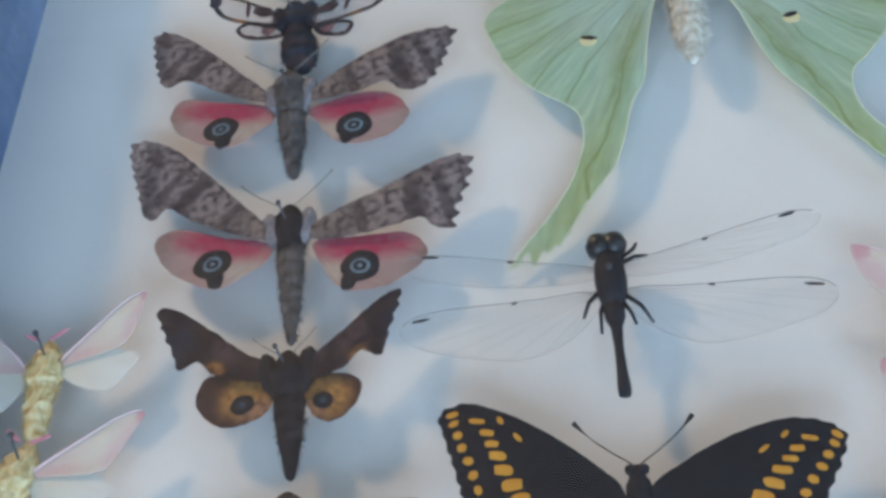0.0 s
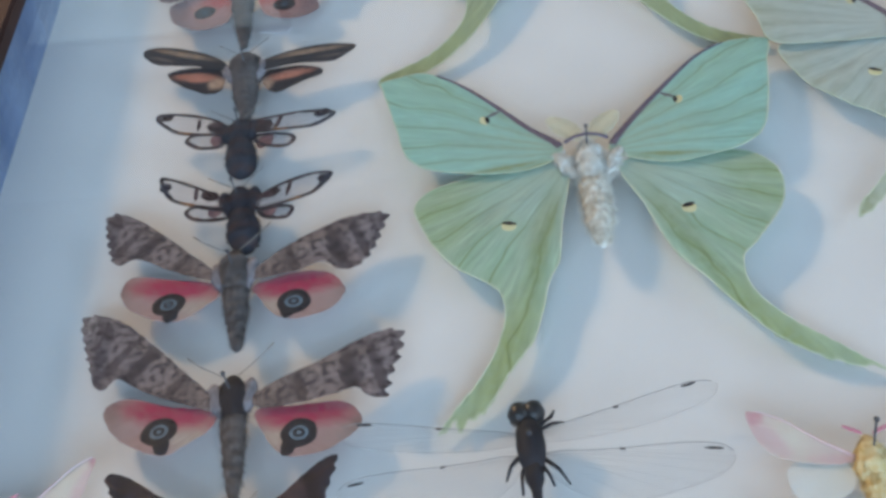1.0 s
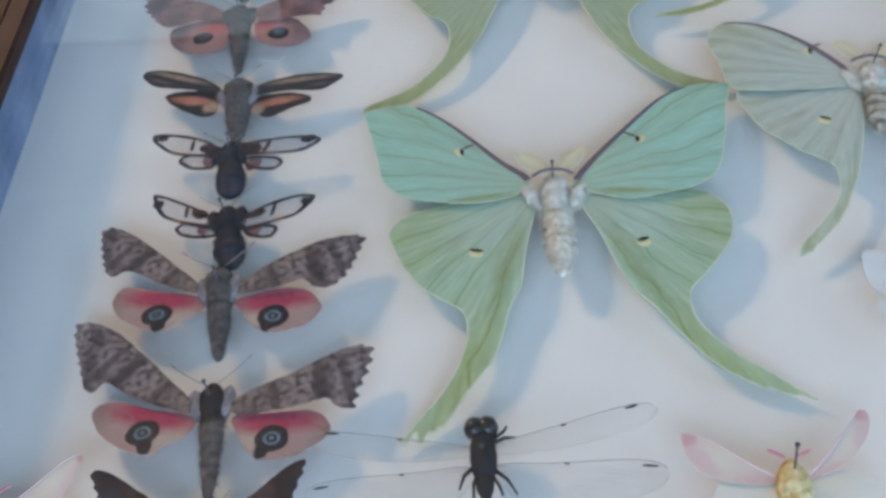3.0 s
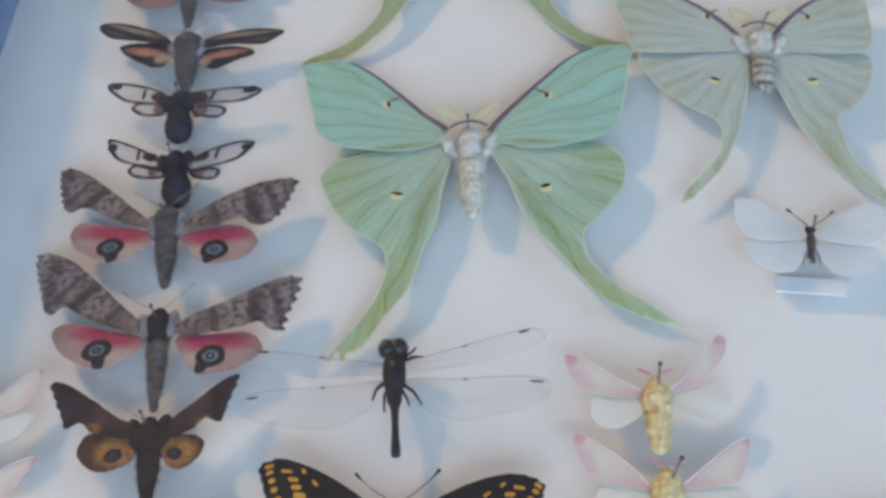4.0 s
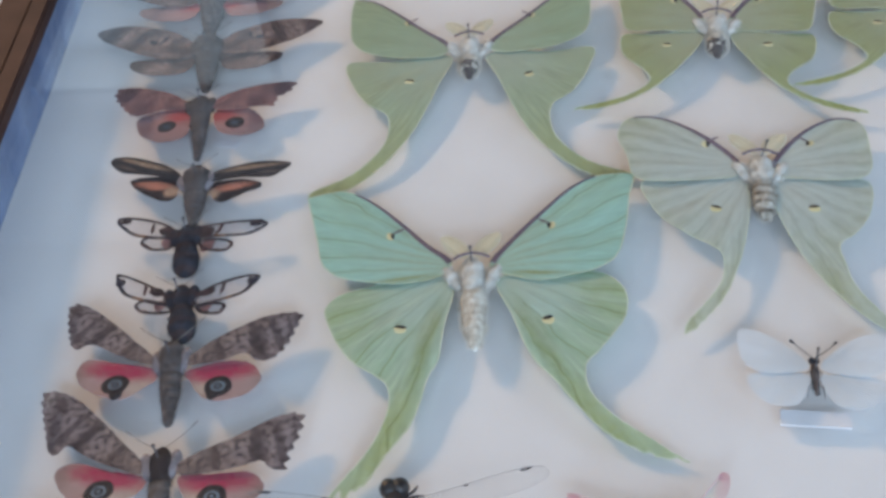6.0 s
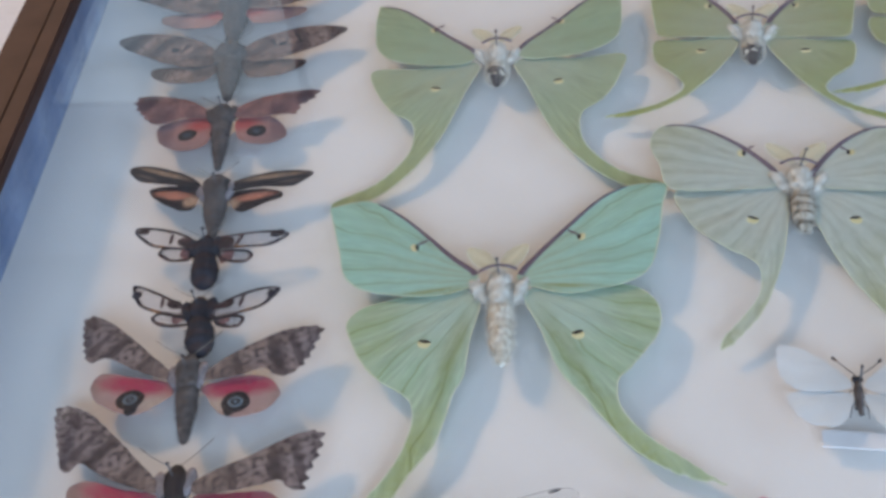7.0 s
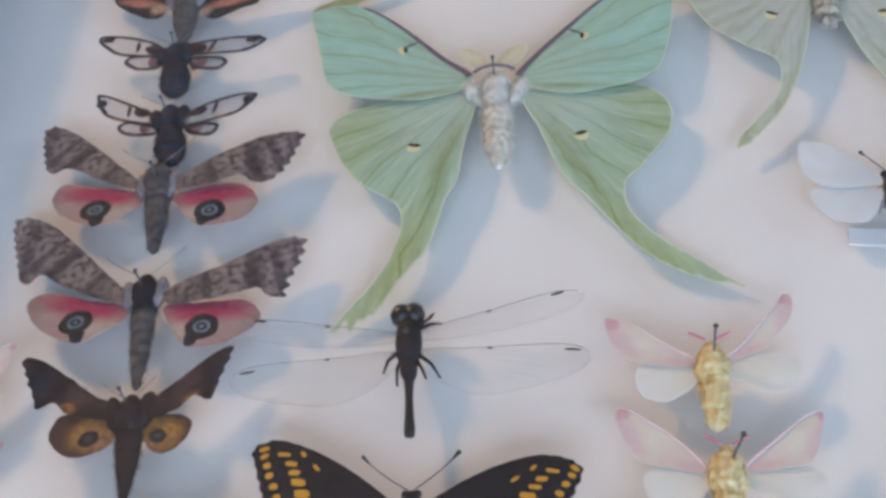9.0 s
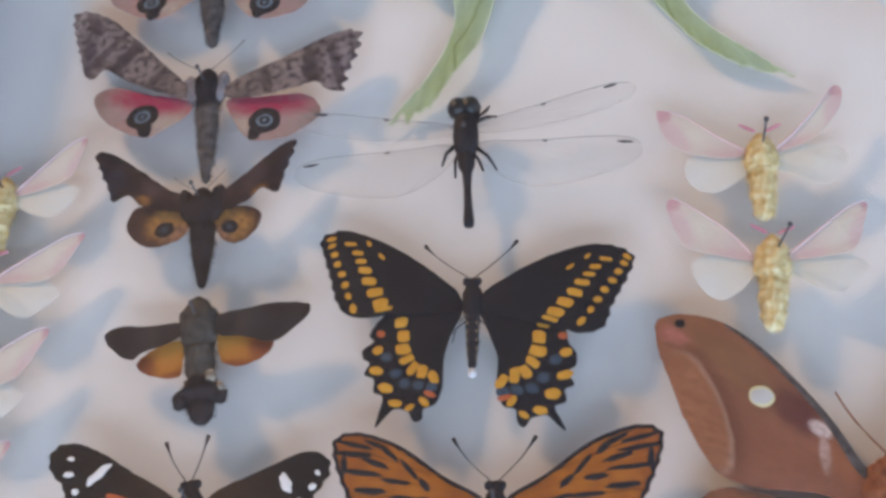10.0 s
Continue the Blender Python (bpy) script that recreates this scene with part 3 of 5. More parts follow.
CASE_TURN, CX0, CX1, CY0, CY1 = 6.5, -0.1318, 0.215, -0.31, 0.30
case = tagged(new("display_case"), "glass-topped brown wooden insect case with paper-lined sides coloured in blue shade", "display case")
case.matrix_basis = pose(0, 0, 0.75, 0, 0, CASE_TURN)
B, TOP, T = BOARD - 0.75, 0.046, 0.013
part("board", box(bmesh.new(), CX0, CX1, CY0, CY1, 0.001, B), PAPER, case, "white paper-covered pinning board", smooth=False)
for x0, x1, y0, y1 in ((CX0 - 0.003, CX0, CY0, CY1), (CX1, CX1 + 0.003, CY0, CY1), (CX0, CX1, CY0 - 0.003, CY0), (CX0, CX1, CY1, CY1 + 0.003)):
    part("lining", box(bmesh.new(), x0, x1, y0, y1, 0.001, TOP - 0.006), LINING, case, "wrinkled paper lining with blue shade put into its colour", smooth=False)
for x0, x1, y0, y1 in ((CX0 - 0.003 - T, CX0 - 0.003, CY0 - T, CY1 + T), (CX1 + 0.003, CX1 + 0.003 + T, CY0 - T, CY1 + T),
                       (CX0 - 0.003, CX1 + 0.003, CY0 - 0.003 - T, CY0 - 0.003), (CX0 - 0.003, CX1 + 0.003, CY1 + 0.003, CY1 + 0.003 + T)):
    part("frame_rail", box(bmesh.new(), x0, x1, y0, y1, 0.0, TOP, 0.0015), WOOD, case, smooth=False)

for x0, x1, y0, y1 in ((CX0 - 0.003, CX0 + 0.0035, CY0 + 0.0035, CY1 - 0.0035), (CX1 - 0.0035, CX1 + 0.003, CY0 + 0.0035, CY1 - 0.0035),
                       (CX0 - 0.003, CX1 + 0.003, CY0 - 0.003, CY0 + 0.0035), (CX0 - 0.003, CX1 + 0.003, CY1 - 0.0035, CY1 + 0.003)):
    part("glazing_lip", box(bmesh.new(), x0, x1, y0, y1, TOP - 0.003, TOP + 0.002, 0.0008), WOOD, case, smooth=False)
pane = part("glass_pane", box(bmesh.new(), CX0 - 0.001, CX1 + 0.001, CY0 - 0.001, CY1 + 0.001, TOP - 0.0055, TOP - 0.0035), GLASS, case, "clear glass lid", smooth=False)
pane.visible_shadow = False

# ---- luna moths ----
LUNA_FR = [(4.6, 6.6), (10.2, 14.5), (19, 25.5), (28.1, 35.1), (35.2, 39), (43.3, 39.3), (44, 36.5), (42.1, 30), (39.7, 17.3), (36.4, 6.6), (31.2, 1.8),
           (24.1, -0.3), (17, -1.3), (10.9, 0.6), (5.6, 3.5)]
LUNA_FL = [(4.9, 7.7), (10.8, 14.6), (17.3, 23.4), (25, 32.9), (32, 39.2), (36.4, 40.6), (43.4, 39.1), (43.7, 36.5), (41.6, 26.9), (39.9, 19), (38.2, 10.8),
           (33.9, 5.5), (25.8, 2.3), (16.4, 0.9), (7.7, 3.2)]
LUNA_HR = [(6.2, 1), (19, 3), (31.1, 1.5), (36, -3.8), (36.9, -9.2), (35.6, -14.7), (32.4, -19.9), (28.5, -24.9), (25.5, -28.1), (24.9, -33.8), (26.6, -38.9),
           (31.1, -44.8), (37.5, -50.1), (41, -53.2), (44.6, -56), (41.5, -54.8), (38.4, -54.7), (36.5, -53.4), (34.8, -53.2), (27.6, -48.1), (22.7, -41.3),
           (17.8, -33.1), (12.6, -24.5), (9.1, -11.9)]
LUNA_HL = [(4.6, 2.7), (14, 4), (25, 2), (32.8, 0), (36.4, -4.5), (35.5, -9.8), (32.1, -18.2), (28, -24), (21.5, -29.3), (19.9, -33.4), (20.1, -38.4),
           (22, -44.7), (25.5, -50.7), (29.6, -55.6), (33, -60.4), (31.6, -60), (29.8, -58), (29.6, -60.5), (28.6, -60.2), (27.3, -57.8), (26.3, -58.2), (23.7, -56),
           (19.9, -50.1), (14.4, -42.2), (10.9, -29.7), (8.5, -24.7), (7, -14), (4.6, -2.8)]
LUNA_F = wing_mat("mint_green_wing", (0.50, 0.62, 0.46), (0.43, 0.66, 0.53), (0.41, 0.68, 0.57), (0.27, 0.33, 0.13), 0.052, 34, 0.8, 0.25, (0.55, 0.78, 0.68), 700,
                  blobs=[(13.5, 2.6, 7.5, 1.1, -2, (0.36, 0.37, 0.12), 0.6, 0.75), (32, 31, 12, 5, 48, (0.44, 0.64, 0.46), 0.7, 0.5)], ref=LUNA_FL,
                  pleat=(0.48, 0.76, 0.66), fibre=0.2)
LUNA_H = wing_mat("leaf_green_wing", (0.60, 0.70, 0.58), (0.47, 0.63, 0.44), (0.50, 0.60, 0.33), (0.24, 0.28, 0.09), 0.055, 30, 0.75, 0.25, (0.60, 0.72, 0.54), 700,
                  blobs=[(13, -7, 9, 5, -20, (0.56, 0.71, 0.62), 0.7, 0.7), (31, -8, 6, 9, 20, (0.45, 0.55, 0.28), 0.6, 0.6),
                         (11.5, -19, 2.2, 14, 14, (0.33, 0.39, 0.16), 0.6, 0.65), (24, -47, 6, 13, 30, (0.47, 0.52, 0.20), 0.7, 0.6)], ref=LUNA_HL,
                  pleat=(0.58, 0.70, 0.54), fibre=0.26)
UP_FW = [(6, 4), (14.5, 14.5), (22, 24), (31.5, 35), (38.6, 38.8), (39.3, 38), (39.5, 27), (38.2, 13), (35.5, 6), (30, 1.5), (22, -1.5), (10, -1.5)]
UP_HW = [(6, -1), (24, -1.5), (38, 0), (37, -10), (31, -23.5), (25, -29), (23.5, -36.5), (25.5, -46), (33, -55), (44.5, -60.5), (42.5, -63.5),
         (32, -60), (23, -51), (15.5, -37), (9, -16)]
UP2_FW = [(4, 6.5), (10.5, 18.5), (20.5, 30.5), (28, 34), (31, 25), (29.5, 8), (27, -1), (18, -1.5), (4, 0)]
UP2_HW = [(4, -2), (18, -2), (28.5, -2), (28, -14), (21.5, -22), (20, -28), (26, -34), (34, -37.5), (41, -40), (33, -40), (22, -34), (12, -22)]
PAL_FR = [(2.5, 3.5), (6.5, 11), (13.5, 20), (21.5, 25), (28, 22.5), (29, 11), (27, 0), (17, -2.5), (3, -0.5)]
PAL_FL = [(5, 5), (11, 14), (18.5, 21.5), (26, 26), (34.5, 26), (37.5, 18), (35, 9), (32.5, -1), (22, -2.5), (6.5, -0.5)]
PAL_HR = [(2, -0.5), (17, 0), (27, -1.5), (26, -13), (21.5, -21.5), (17, -26), (17.5, -32.5), (19, -40.5), (23.5, -48), (27, -52.5), (26, -55), (18, -48), (10.5, -36.5), (4, -19.5)]
PAL_HL = [(4.5, -0.5), (19, 0), (31, -1.5), (26.5, -15.5), (19.5, -23), (14.5, -26.5), (11.5, -30.5), (12, -39), (16.5, -47), (20.5, -52.5), (21, -55.5), (18, -53.5), (11, -43), (5, -22)]


def luna(label, x, y, turn, fws, hr, hl, front, back, fspot, hspot, body, pin_lean=(0.0, 0.05), end_mat=None, tail=BUFFUR):
    thing, mid = stand("luna_moth", label, "moth", x, y, turn, "luna moths")
    for side, fw, hw in ((1, fws[0], hr), (-1, fws[1], hl)):
        fx, fy = fspot
        marks = [("eyespot_ring", fx + 0.3, fy, 1.0, 1.5, -15, LEMON, 0), ("eyespot_arc", fx - 0.35, fy + 0.1, 0.5, 1.2, -10, DARK, 2), ("costa_hook", fx - 1.8, fy + 2.2, 1.8, 0.42, -38, COSTA, 0)]
        wing(thing, "forewing", fw, front, side, 0, marks, (4, 1.5, COSTA), 0.12, 0.0003, 1.0, 2.0, 0.0007, (0.25, CREST))
        hx, hy = hspot
        wing(thing, "hindwing", hw, back, side, 0, [("eyespot_ring", hx, hy, 1.5, 1.4, 0, LEMON, 0), ("eyespot_arc", hx - 0.1, hy + 0.7, 1.4, 0.6, 15, DARK, 1)],
             None, 0.12, 0.0003, 1.0, 1.0, 0.0, (0.28, CREST), (0.35, 3.1))
    torso(thing, CREAM, [(9.6, 0.5), (8.6, 1.5), (7, 2.0), (5.5, 1.5)], [(7.4, 1.2), (6, 2.5), (3, 3.1), (-1, 3.0), (-4, 2.5), (-5.5, 1.8)],
          [(-2, 2.4), (-6, 2.9), (-9, 2.8), (body * 0.55 - 4, 2.6), (body + 4, 2.0), (body + 1, 1.3), (body - 0.6, 0.4)], 1300, 1.5, tail, 0.11)
    if end_mat:
        bm = furry([(body + 8, 2.4), (body + 5, 3.1), (body + 2, 2.3), (body - 1.5, 0.4)], 160, 0.9, 0.85, 0.15)
        part("abdomen_tip", bm, end_mat, thing)
    for side in (-1, 1):
        tuft = [(6.2, 0.5), (4.8, 1.3), (2.0, 1.5), (-1.0, 1.1), (-3.0, 0.4)]
        part("wing_base_tuft", furry(tuft, 420, 1.7, 0.7, 0.2, 14), CREAM, thing, at=Matrix.Translation((side * 0.0042, 0.0, 0.0004)) @ pose(0, 0, 0, 0, 0, -24 * side))
    part("collar_band", tube([(-4.6, 7.0, 2.2), (-2.4, 7.7, 2.9), (0, 7.9, 3.2), (2.4, 7.7, 2.9), (4.6, 7.0, 2.2)], 0.34), COSTA, thing)
    antennae(thing, 0.9, 8.2, 6.2, 8.2, BUFF, 2.7)
    pin(thing, mid, 0, 6, 6.5, pin_lean, 0.45)
    raise_parts(thing, mid)
    return thing


luna("mint green luna moth with spread wings and long tails", 0.4, -7.0, 4.0, (LUNA_FR, LUNA_FL), LUNA_HR, LUNA_HL, LUNA_F, LUNA_H, (20.5, 18.8), (17.6, -14.2), -22)
luna("grass green luna moth with outcurved tails", -5.6, 98.5, 2.5, (UP_FW, UP_FW), UP_HW, UP_HW, OLD_F, OLD_H, (20, 19), (18.2, -14), -13, (0.0, 0.05), GREYFUR)
luna("yellowish green luna moth with short thin tails", 70.9, 105.0, -5.0, (UP2_FW, UP2_FW), UP2_HW, UP2_HW, OLIVE, OLIVE, (13, 17), (15, -8.3), -14, (0.0, 0.05), GREYFUR)
luna("faded pale green luna moth with worn tails", 74.7, 31.3, -3.1, (PAL_FR, PAL_FL), PAL_HR, PAL_HL, PALE, PALE, (13.5, 13.5), (12.2, -13), -17, (0.25, 0.2), tail=FADED)
luna("olive luna moth near the case edge", 135.0, 112.0, -6.0, (UP2_FW, UP2_FW), UP2_HW, UP2_HW, OLIVE, OLIVE, (13, 17), (15, -8.3), -14)

# ---- hawk moths ----
SPB_FR = [(4, 0), (9, 2.5), (15, 4.5), (21.5, 8), (26.5, 10), (31, 9.5), (30.5, 4.5), (28, -1.5), (27, -5.5), (24, -5), (22, -2.5), (17.5, -3.5), (11.5, -4), (4.5, -3)]
SPB_FL = [(3.5, 1), (8.5, 8), (14.5, 16), (21, 24), (26.5, 28), (29.5, 28), (29, 22.5), (27, 14.5), (25.5, 9), (23.5, 7.5), (21, 9.5), (16.5, 5.5), (9.5, 1), (3.5, -1.5)]
SPB_HR = [(4, -3), (11.5, -3.5), (19, -4), (22, -7), (22, -10), (18, -13), (13.5, -14.5), (9, -14), (6, -10)]
SPB_HL = [(3.5, -1.5), (11, 1.5), (19, 5.5), (23, 5), (23.5, 2), (21, -3), (16.5, -7), (12, -9), (8.5, -7.5), (4, -5)]
SPA_FR = [(3.5, 0), (9.5, 4.5), (16, 8), (23, 11), (31, 10.5), (30, 6), (27, -0.5), (24, -4), (20.5, -4), (17.5, -1), (12, -2.5), (4, -2)]
SPA_FL = [(4, 2), (10, 10), (17.5, 19.5), (23.5, 25.5), (27, 25.5), (26.5, 19), (25, 11.5), (23, 9), (19.5, 10), (12.5, 4.5), (5, 0)]
SPA_HR = [(3.5, -3), (12, -1.5), (18.5, -3), (21, -7.5), (20.5, -10), (17, -13), (11.5, -14), (7.5, -12), (4.5, -6.5)]
SPA_HL = [(4, -0.5), (13.5, 3.5), (20.5, 6.5), (23, 3), (21.5, -2), (16.5, -6.5), (11.5, -8.5), (7, -6.5), (3.5, -4)]
EYE_FR = [(2.5, 1), (8, 5), (13.5, 9.5), (17.5, 12), (18, 9.5), (16, 4.5), (14.5, 0), (11.5, 1.5), (8.5, -1), (2.5, -2)]
EYE_FL = [(2.5, 2), (6.5, 5), (12, 10.5), (17.5, 15.5), (21, 16.5), (20, 12.5), (18, 7), (17, 4), (14, 5), (11.5, 2), (6.5, 0), (2.5, -1)]
EYE_HR = [(2.5, -1), (8, -1), (11, -3), (10.5, -6), (8, -8.5), (5.5, -9), (3, -6.5)]
EYE_HL = [(2.5, 0), (8.5, 2), (13, 2.5), (14.5, -1), (13.5, -4), (11, -6.5), (7.5, -7), (3.5, -5.5), (2, -2.5)]
HUM_FR = [(3, 1), (8.5, 1.5), (14.5, 1.5), (19, 0.5), (20, -0.5), (19, -2.5), (16, -4.5), (13, -6), (8, -4), (3.5, -2.5)]
HUM_FL = [(3, 1), (8.5, 1.5), (13.5, 2.5), (16, 2), (16.5, 0.5), (15, -2), (12, -4.5), (9.5, -3.5), (3.5, -2)]
HUM_HR = [(3.5, -2), (8.5, -3), (12, -4), (13, -6), (11, -8), (7, -9), (4.5, -8), (3.5, -6.5)]
HUM_HL = [(3, -2), (7.5, -2.5), (10.5, -4), (11, -5.5), (9, -7.5), (4, -9), (3, -6)]
TWI_FR = [(4.5, 2), (11, 5.5), (20.5, 7.5), (29, 7), (27.5, 2), (24, -0.5), (22.5, -5), (19, -5), (5.5, -3.5)]
TWI_FL = [(4, 3), (10.5, 10.5), (19.5, 15.5), (25.5, 16.5), (27, 13), (25, 7), (20, -0.5), (11.5, 0.5), (4, -0.5)]
TWI_HR = [(5, -2), (15, -3.5), (19.5, -12), (17, -16), (10, -16.5), (5, -11.5)]
TWI_HL = [(4, 0.5), (18, 0.5), (19, -6.5), (16, -11.5), (10, -15), (3.5, -11.5)]
STR_FR = [(4, 3), (11.5, 5), (19.5, 5.5), (27, 3.5), (24, 0), (20.5, -2), (13, -1), (4.5, -0.5)]
STR_FL = [(5, 5.5), (10.5, 11), (18, 15.5), (23.5, 17), (25.5, 15.5), (24, 12), (21, 9), (14, 6.5), (4.5, 2)]
STR_HR = [(4.5, -0.5), (12, 0), (17.5, -2), (18, -5), (13, -7), (8, -9.5), (4.5, -6.5)]
STR_HL = [(5.5, 3), (12, 6.5), (18.5, 7), (19, 5), (16, 0.5), (9.5, -5), (5.5, -4)]
CLA_FR = [(2.5, 3), (10.5, 3), (18, 2.5), (22, 0.5), (20, -2), (15, -3.5), (3.5, -1.5)]
CLA_FL = [(3.5, 4.5), (10.5, 10), (17.5, 12.5), (19, 10.5), (17, 7), (12.5, 2.5), (4, 0.5)]
CLA_HR = [(3.5, -1), (10.5, -2.5), (12.5, -5.5), (9.5, -7.5), (4, -5)]
CLA_HL = [(4, 1.5), (11, 3.5), (12.5, 1), (9, -2.5), (4, -3)]
CLB_FR = [(3, -0.5), (8.5, 2.5), (15.5, 4), (20, 3), (19, 0.5), (14, -3.5), (3.5, -4)]
CLB_FL = [(2.5, 1), (9.5, 8.5), (16, 13.5), (16.5, 10.5), (14.5, 5), (8, 0), (3, -2)]
CLB_HR = [(3.5, -3), (9, -3), (11, -5), (9, -7.5), (4.5, -6)]
CLB_HL = [(3, -1), (9, 3), (12, 1.5), (10.5, -1.5), (6.5, -3.5), (2.5, -3.5)]
BRO_FW = [(4, 3.5), (11.5, 14), (26, 23), (38, 24), (36, 17), (30, 10), (22, 2), (12.5, -3), (4, -2)]
BRO_FR = [(4, 3), (13, 9.5), (26, 13), (38, 9), (34, 3.5), (28, -1), (20, -5), (11, -6), (4, -3)]
BRO_HR = [(4, -2), (14, -4), (24, -6), (22, -11), (14, -14), (7, -13), (4, -7)]
BRO_HW = [(4, -1), (14, 0), (25, 1), (24, -5), (17, -10), (8, -11), (4, -6)]
SPH_F = wing_mat("mottled_grey_wing", (0.29, 0.21, 0.18), (0.30, 0.235, 0.23), (0.27, 0.235, 0.25), (0.05, 0.035, 0.038), 0.036, 26, 0.5, 0.9, (0.05, 0.037, 0.042), 640, 0.3, 0.05,
                 blobs=[(12, 11, 9, 1.6, 47, (0.36, 0.28, 0.25), 0.5, 0.6), (17.5, 11, 1.5, 7, 38, (0.05, 0.035, 0.038), 0.5, 0.75),
                        (21.5, 14, 1.0, 7.5, 42, (0.06, 0.045, 0.05), 0.5, 0.7), (25, 14, 1.4, 6.5, 5, (0.10, 0.09, 0.11), 0.6, 0.75),
                        (24.5, 23, 3.6, 1.2, 60, (0.08, 0.06, 0.065), 0.5, 0.7), (27.8, 25.8, 1.5, 2.4, 0, (0.44, 0.40, 0.40), 0.5, 0.8),
                        (10.5, 5, 1.0, 4.5, 40, (0.08, 0.055, 0.05), 0.5, 0.6)], ref=SPB_FL, fibre=0.35)
SPH_H = wing_mat("rose_hindwing", (0.50, 0.34, 0.29), (0.48, 0.29, 0.26), (0.40, 0.28, 0.25), (0.26, 0.13, 0.12), 0.021, 20, 0.4, 0.25, (0.42, 0.27, 0.24), 700, 0, 0.1,
                 blobs=[(8.2, -5.4, 4.6, 2.4, -28, (0.54, 0.42, 0.33), 0.5, 0.8), (11.5, 0.2, 9.0, 2.9, 22, (0.44, 0.02, 0.085), 0.6, 0.95),
                        (22.3, 2.5, 1.6, 4.5, -8, (0.30, 0.20, 0.18), 0.6, 0.6)], ref=SPB_HL, fibre=0.25)
MYO_F = wing_mat("dark_brown_wing", (0.062, 0.036, 0.042), (0.046, 0.030, 0.038), (0.030, 0.024, 0.034), (0.20, 0.10, 0.05), 0.024, 24, 0.3, 0.8, (0.012, 0.009, 0.011), 700, 0.55, 0.03,
                 blobs=[(17.5, 9, 2.6, 5, -12, (0.028, 0.032, 0.055), 0.6, 0.85), (11, 3.2, 1.6, 1.1, 30, (0.42, 0.19, 0.06), 0.5, 0.7),
                        (8, 5, 6, 1.6, 42, (0.13, 0.075, 0.075), 0.6, 0.6)], ref=EYE_FL, fibre=0.35)
MYO_H = wing_mat("brown_hindwing", (0.10, 0.05, 0.035), (0.10, 0.05, 0.04), (0.05, 0.03, 0.032), (0.16, 0.08, 0.05), 0.016, 20, 0.3, 0.5, (0.03, 0.02, 0.02), 900, 0.2, 0.03,
                 blobs=[(6.4, -2.8, 4.4, 3.6, 15, (0.46, 0.22, 0.07), 0.35, 0.95), (5.0, -4.8, 3.0, 1.4, -20, (0.34, 0.17, 0.12), 0.6, 0.7)], ref=EYE_HL, fibre=0.3)
HUM_F = wing_mat("sooty_brown_wing", (0.048, 0.041, 0.044), (0.043, 0.036, 0.039), (0.034, 0.028, 0.031), (0.025, 0.018, 0.018), 0.022, 22, 0.4, 0.5, (0.022, 0.017, 0.018), 900, 0.4, 0.03,
                 blobs=[(14, 0, 1.2, 5, 10, (0.035, 0.027, 0.028), 0.6, 0.7), (8, 0.5, 1.4, 4, 0, (0.10, 0.08, 0.07), 0.6, 0.5)], ref=HUM_FL, fibre=0.35)
HUM_H = wing_mat("burnt_orange_wing", (0.62, 0.30, 0.06), (0.58, 0.22, 0.045), (0.30, 0.08, 0.035), (0.36, 0.12, 0.04), 0.0115, 18, 0.35, 0.2, (0.42, 0.15, 0.05), 700, 0, 0.1,
                 blobs=[(10.4, -6.0, 2.4, 2.6, 0, (0.20, 0.045, 0.03), 0.7, 0.85), (5, -8.6, 4, 0.9, -10, (0.24, 0.06, 0.03), 0.7, 0.7)], ref=HUM_HL, fibre=0.3)
STR_F = wing_mat("black_striped_wing", (0.02, 0.022, 0.03), (0.022, 0.022, 0.03), (0.03, 0.028, 0.034), (0.09, 0.07, 0.06), 0.03, 22, 0.3, 0.5, (0.05, 0.045, 0.05), 900, 0.2, 0.03,
                 blobs=[(15.2, 11.6, 8.0, 0.9, 31, (0.44, 0.30, 0.20), 0.5, 0.9), (20.5, 11.3, 3.4, 0.5, 33, (0.20, 0.15, 0.12), 0.6, 0.7)], ref=STR_FL, fibre=0.4)
STR_H = wing_mat("black_salmon_wing", (0.05, 0.03, 0.03), (0.022, 0.02, 0.026), (0.025, 0.022, 0.028), (0.06, 0.04, 0.04), 0.02, 18, 0.3, 0.4, (0.04, 0.03, 0.03), 900, 0.2, 0.03,
                 blobs=[(12.2, 2.4, 5.6, 1.7, 22, (0.60, 0.24, 0.16), 0.4, 0.95), (7.0, -1.6, 2.0, 2.2, 0, (0.66, 0.42, 0.28), 0.5, 0.8)], ref=STR_HL, fibre=0.35)
TWIN_F = wing_mat("rose_brown_wing", (0.34, 0.17, 0.155), (0.30, 0.17, 0.165), (0.20, 0.12, 0.14), (0.08, 0.05, 0.06), 0.03, 24, 0.45, 0.6, (0.10, 0.06, 0.07), 750, 0.5, 0.05,
                  blobs=[(23, 12, 3.0, 4.6, 20, (0.045, 0.035, 0.055), 0.5, 0.9), (17, 3.5, 2.2, 4, 30, (0.10, 0.06, 0.08), 0.6, 0.7)], ref=TWI_FL, fibre=0.3)
TWIN_H = wing_mat("coral_hindwing", (0.46, 0.15, 0.14), (0.44, 0.24, 0.22), (0.26, 0.19, 0.19), (0.3, 0.12, 0.1), 0.019, 16, 0.3, 0.3, (0.35, 0.18, 0.16), 600, 0, 0.1,
                  blobs=[(6, -2.5, 4, 3, 0, (0.52, 0.07, 0.07), 0.7, 0.8), (16.5, -5, 2.4, 6, 0, (0.15, 0.10, 0.12), 0.6, 0.7)], ref=TWI_HL, fibre=0.3)
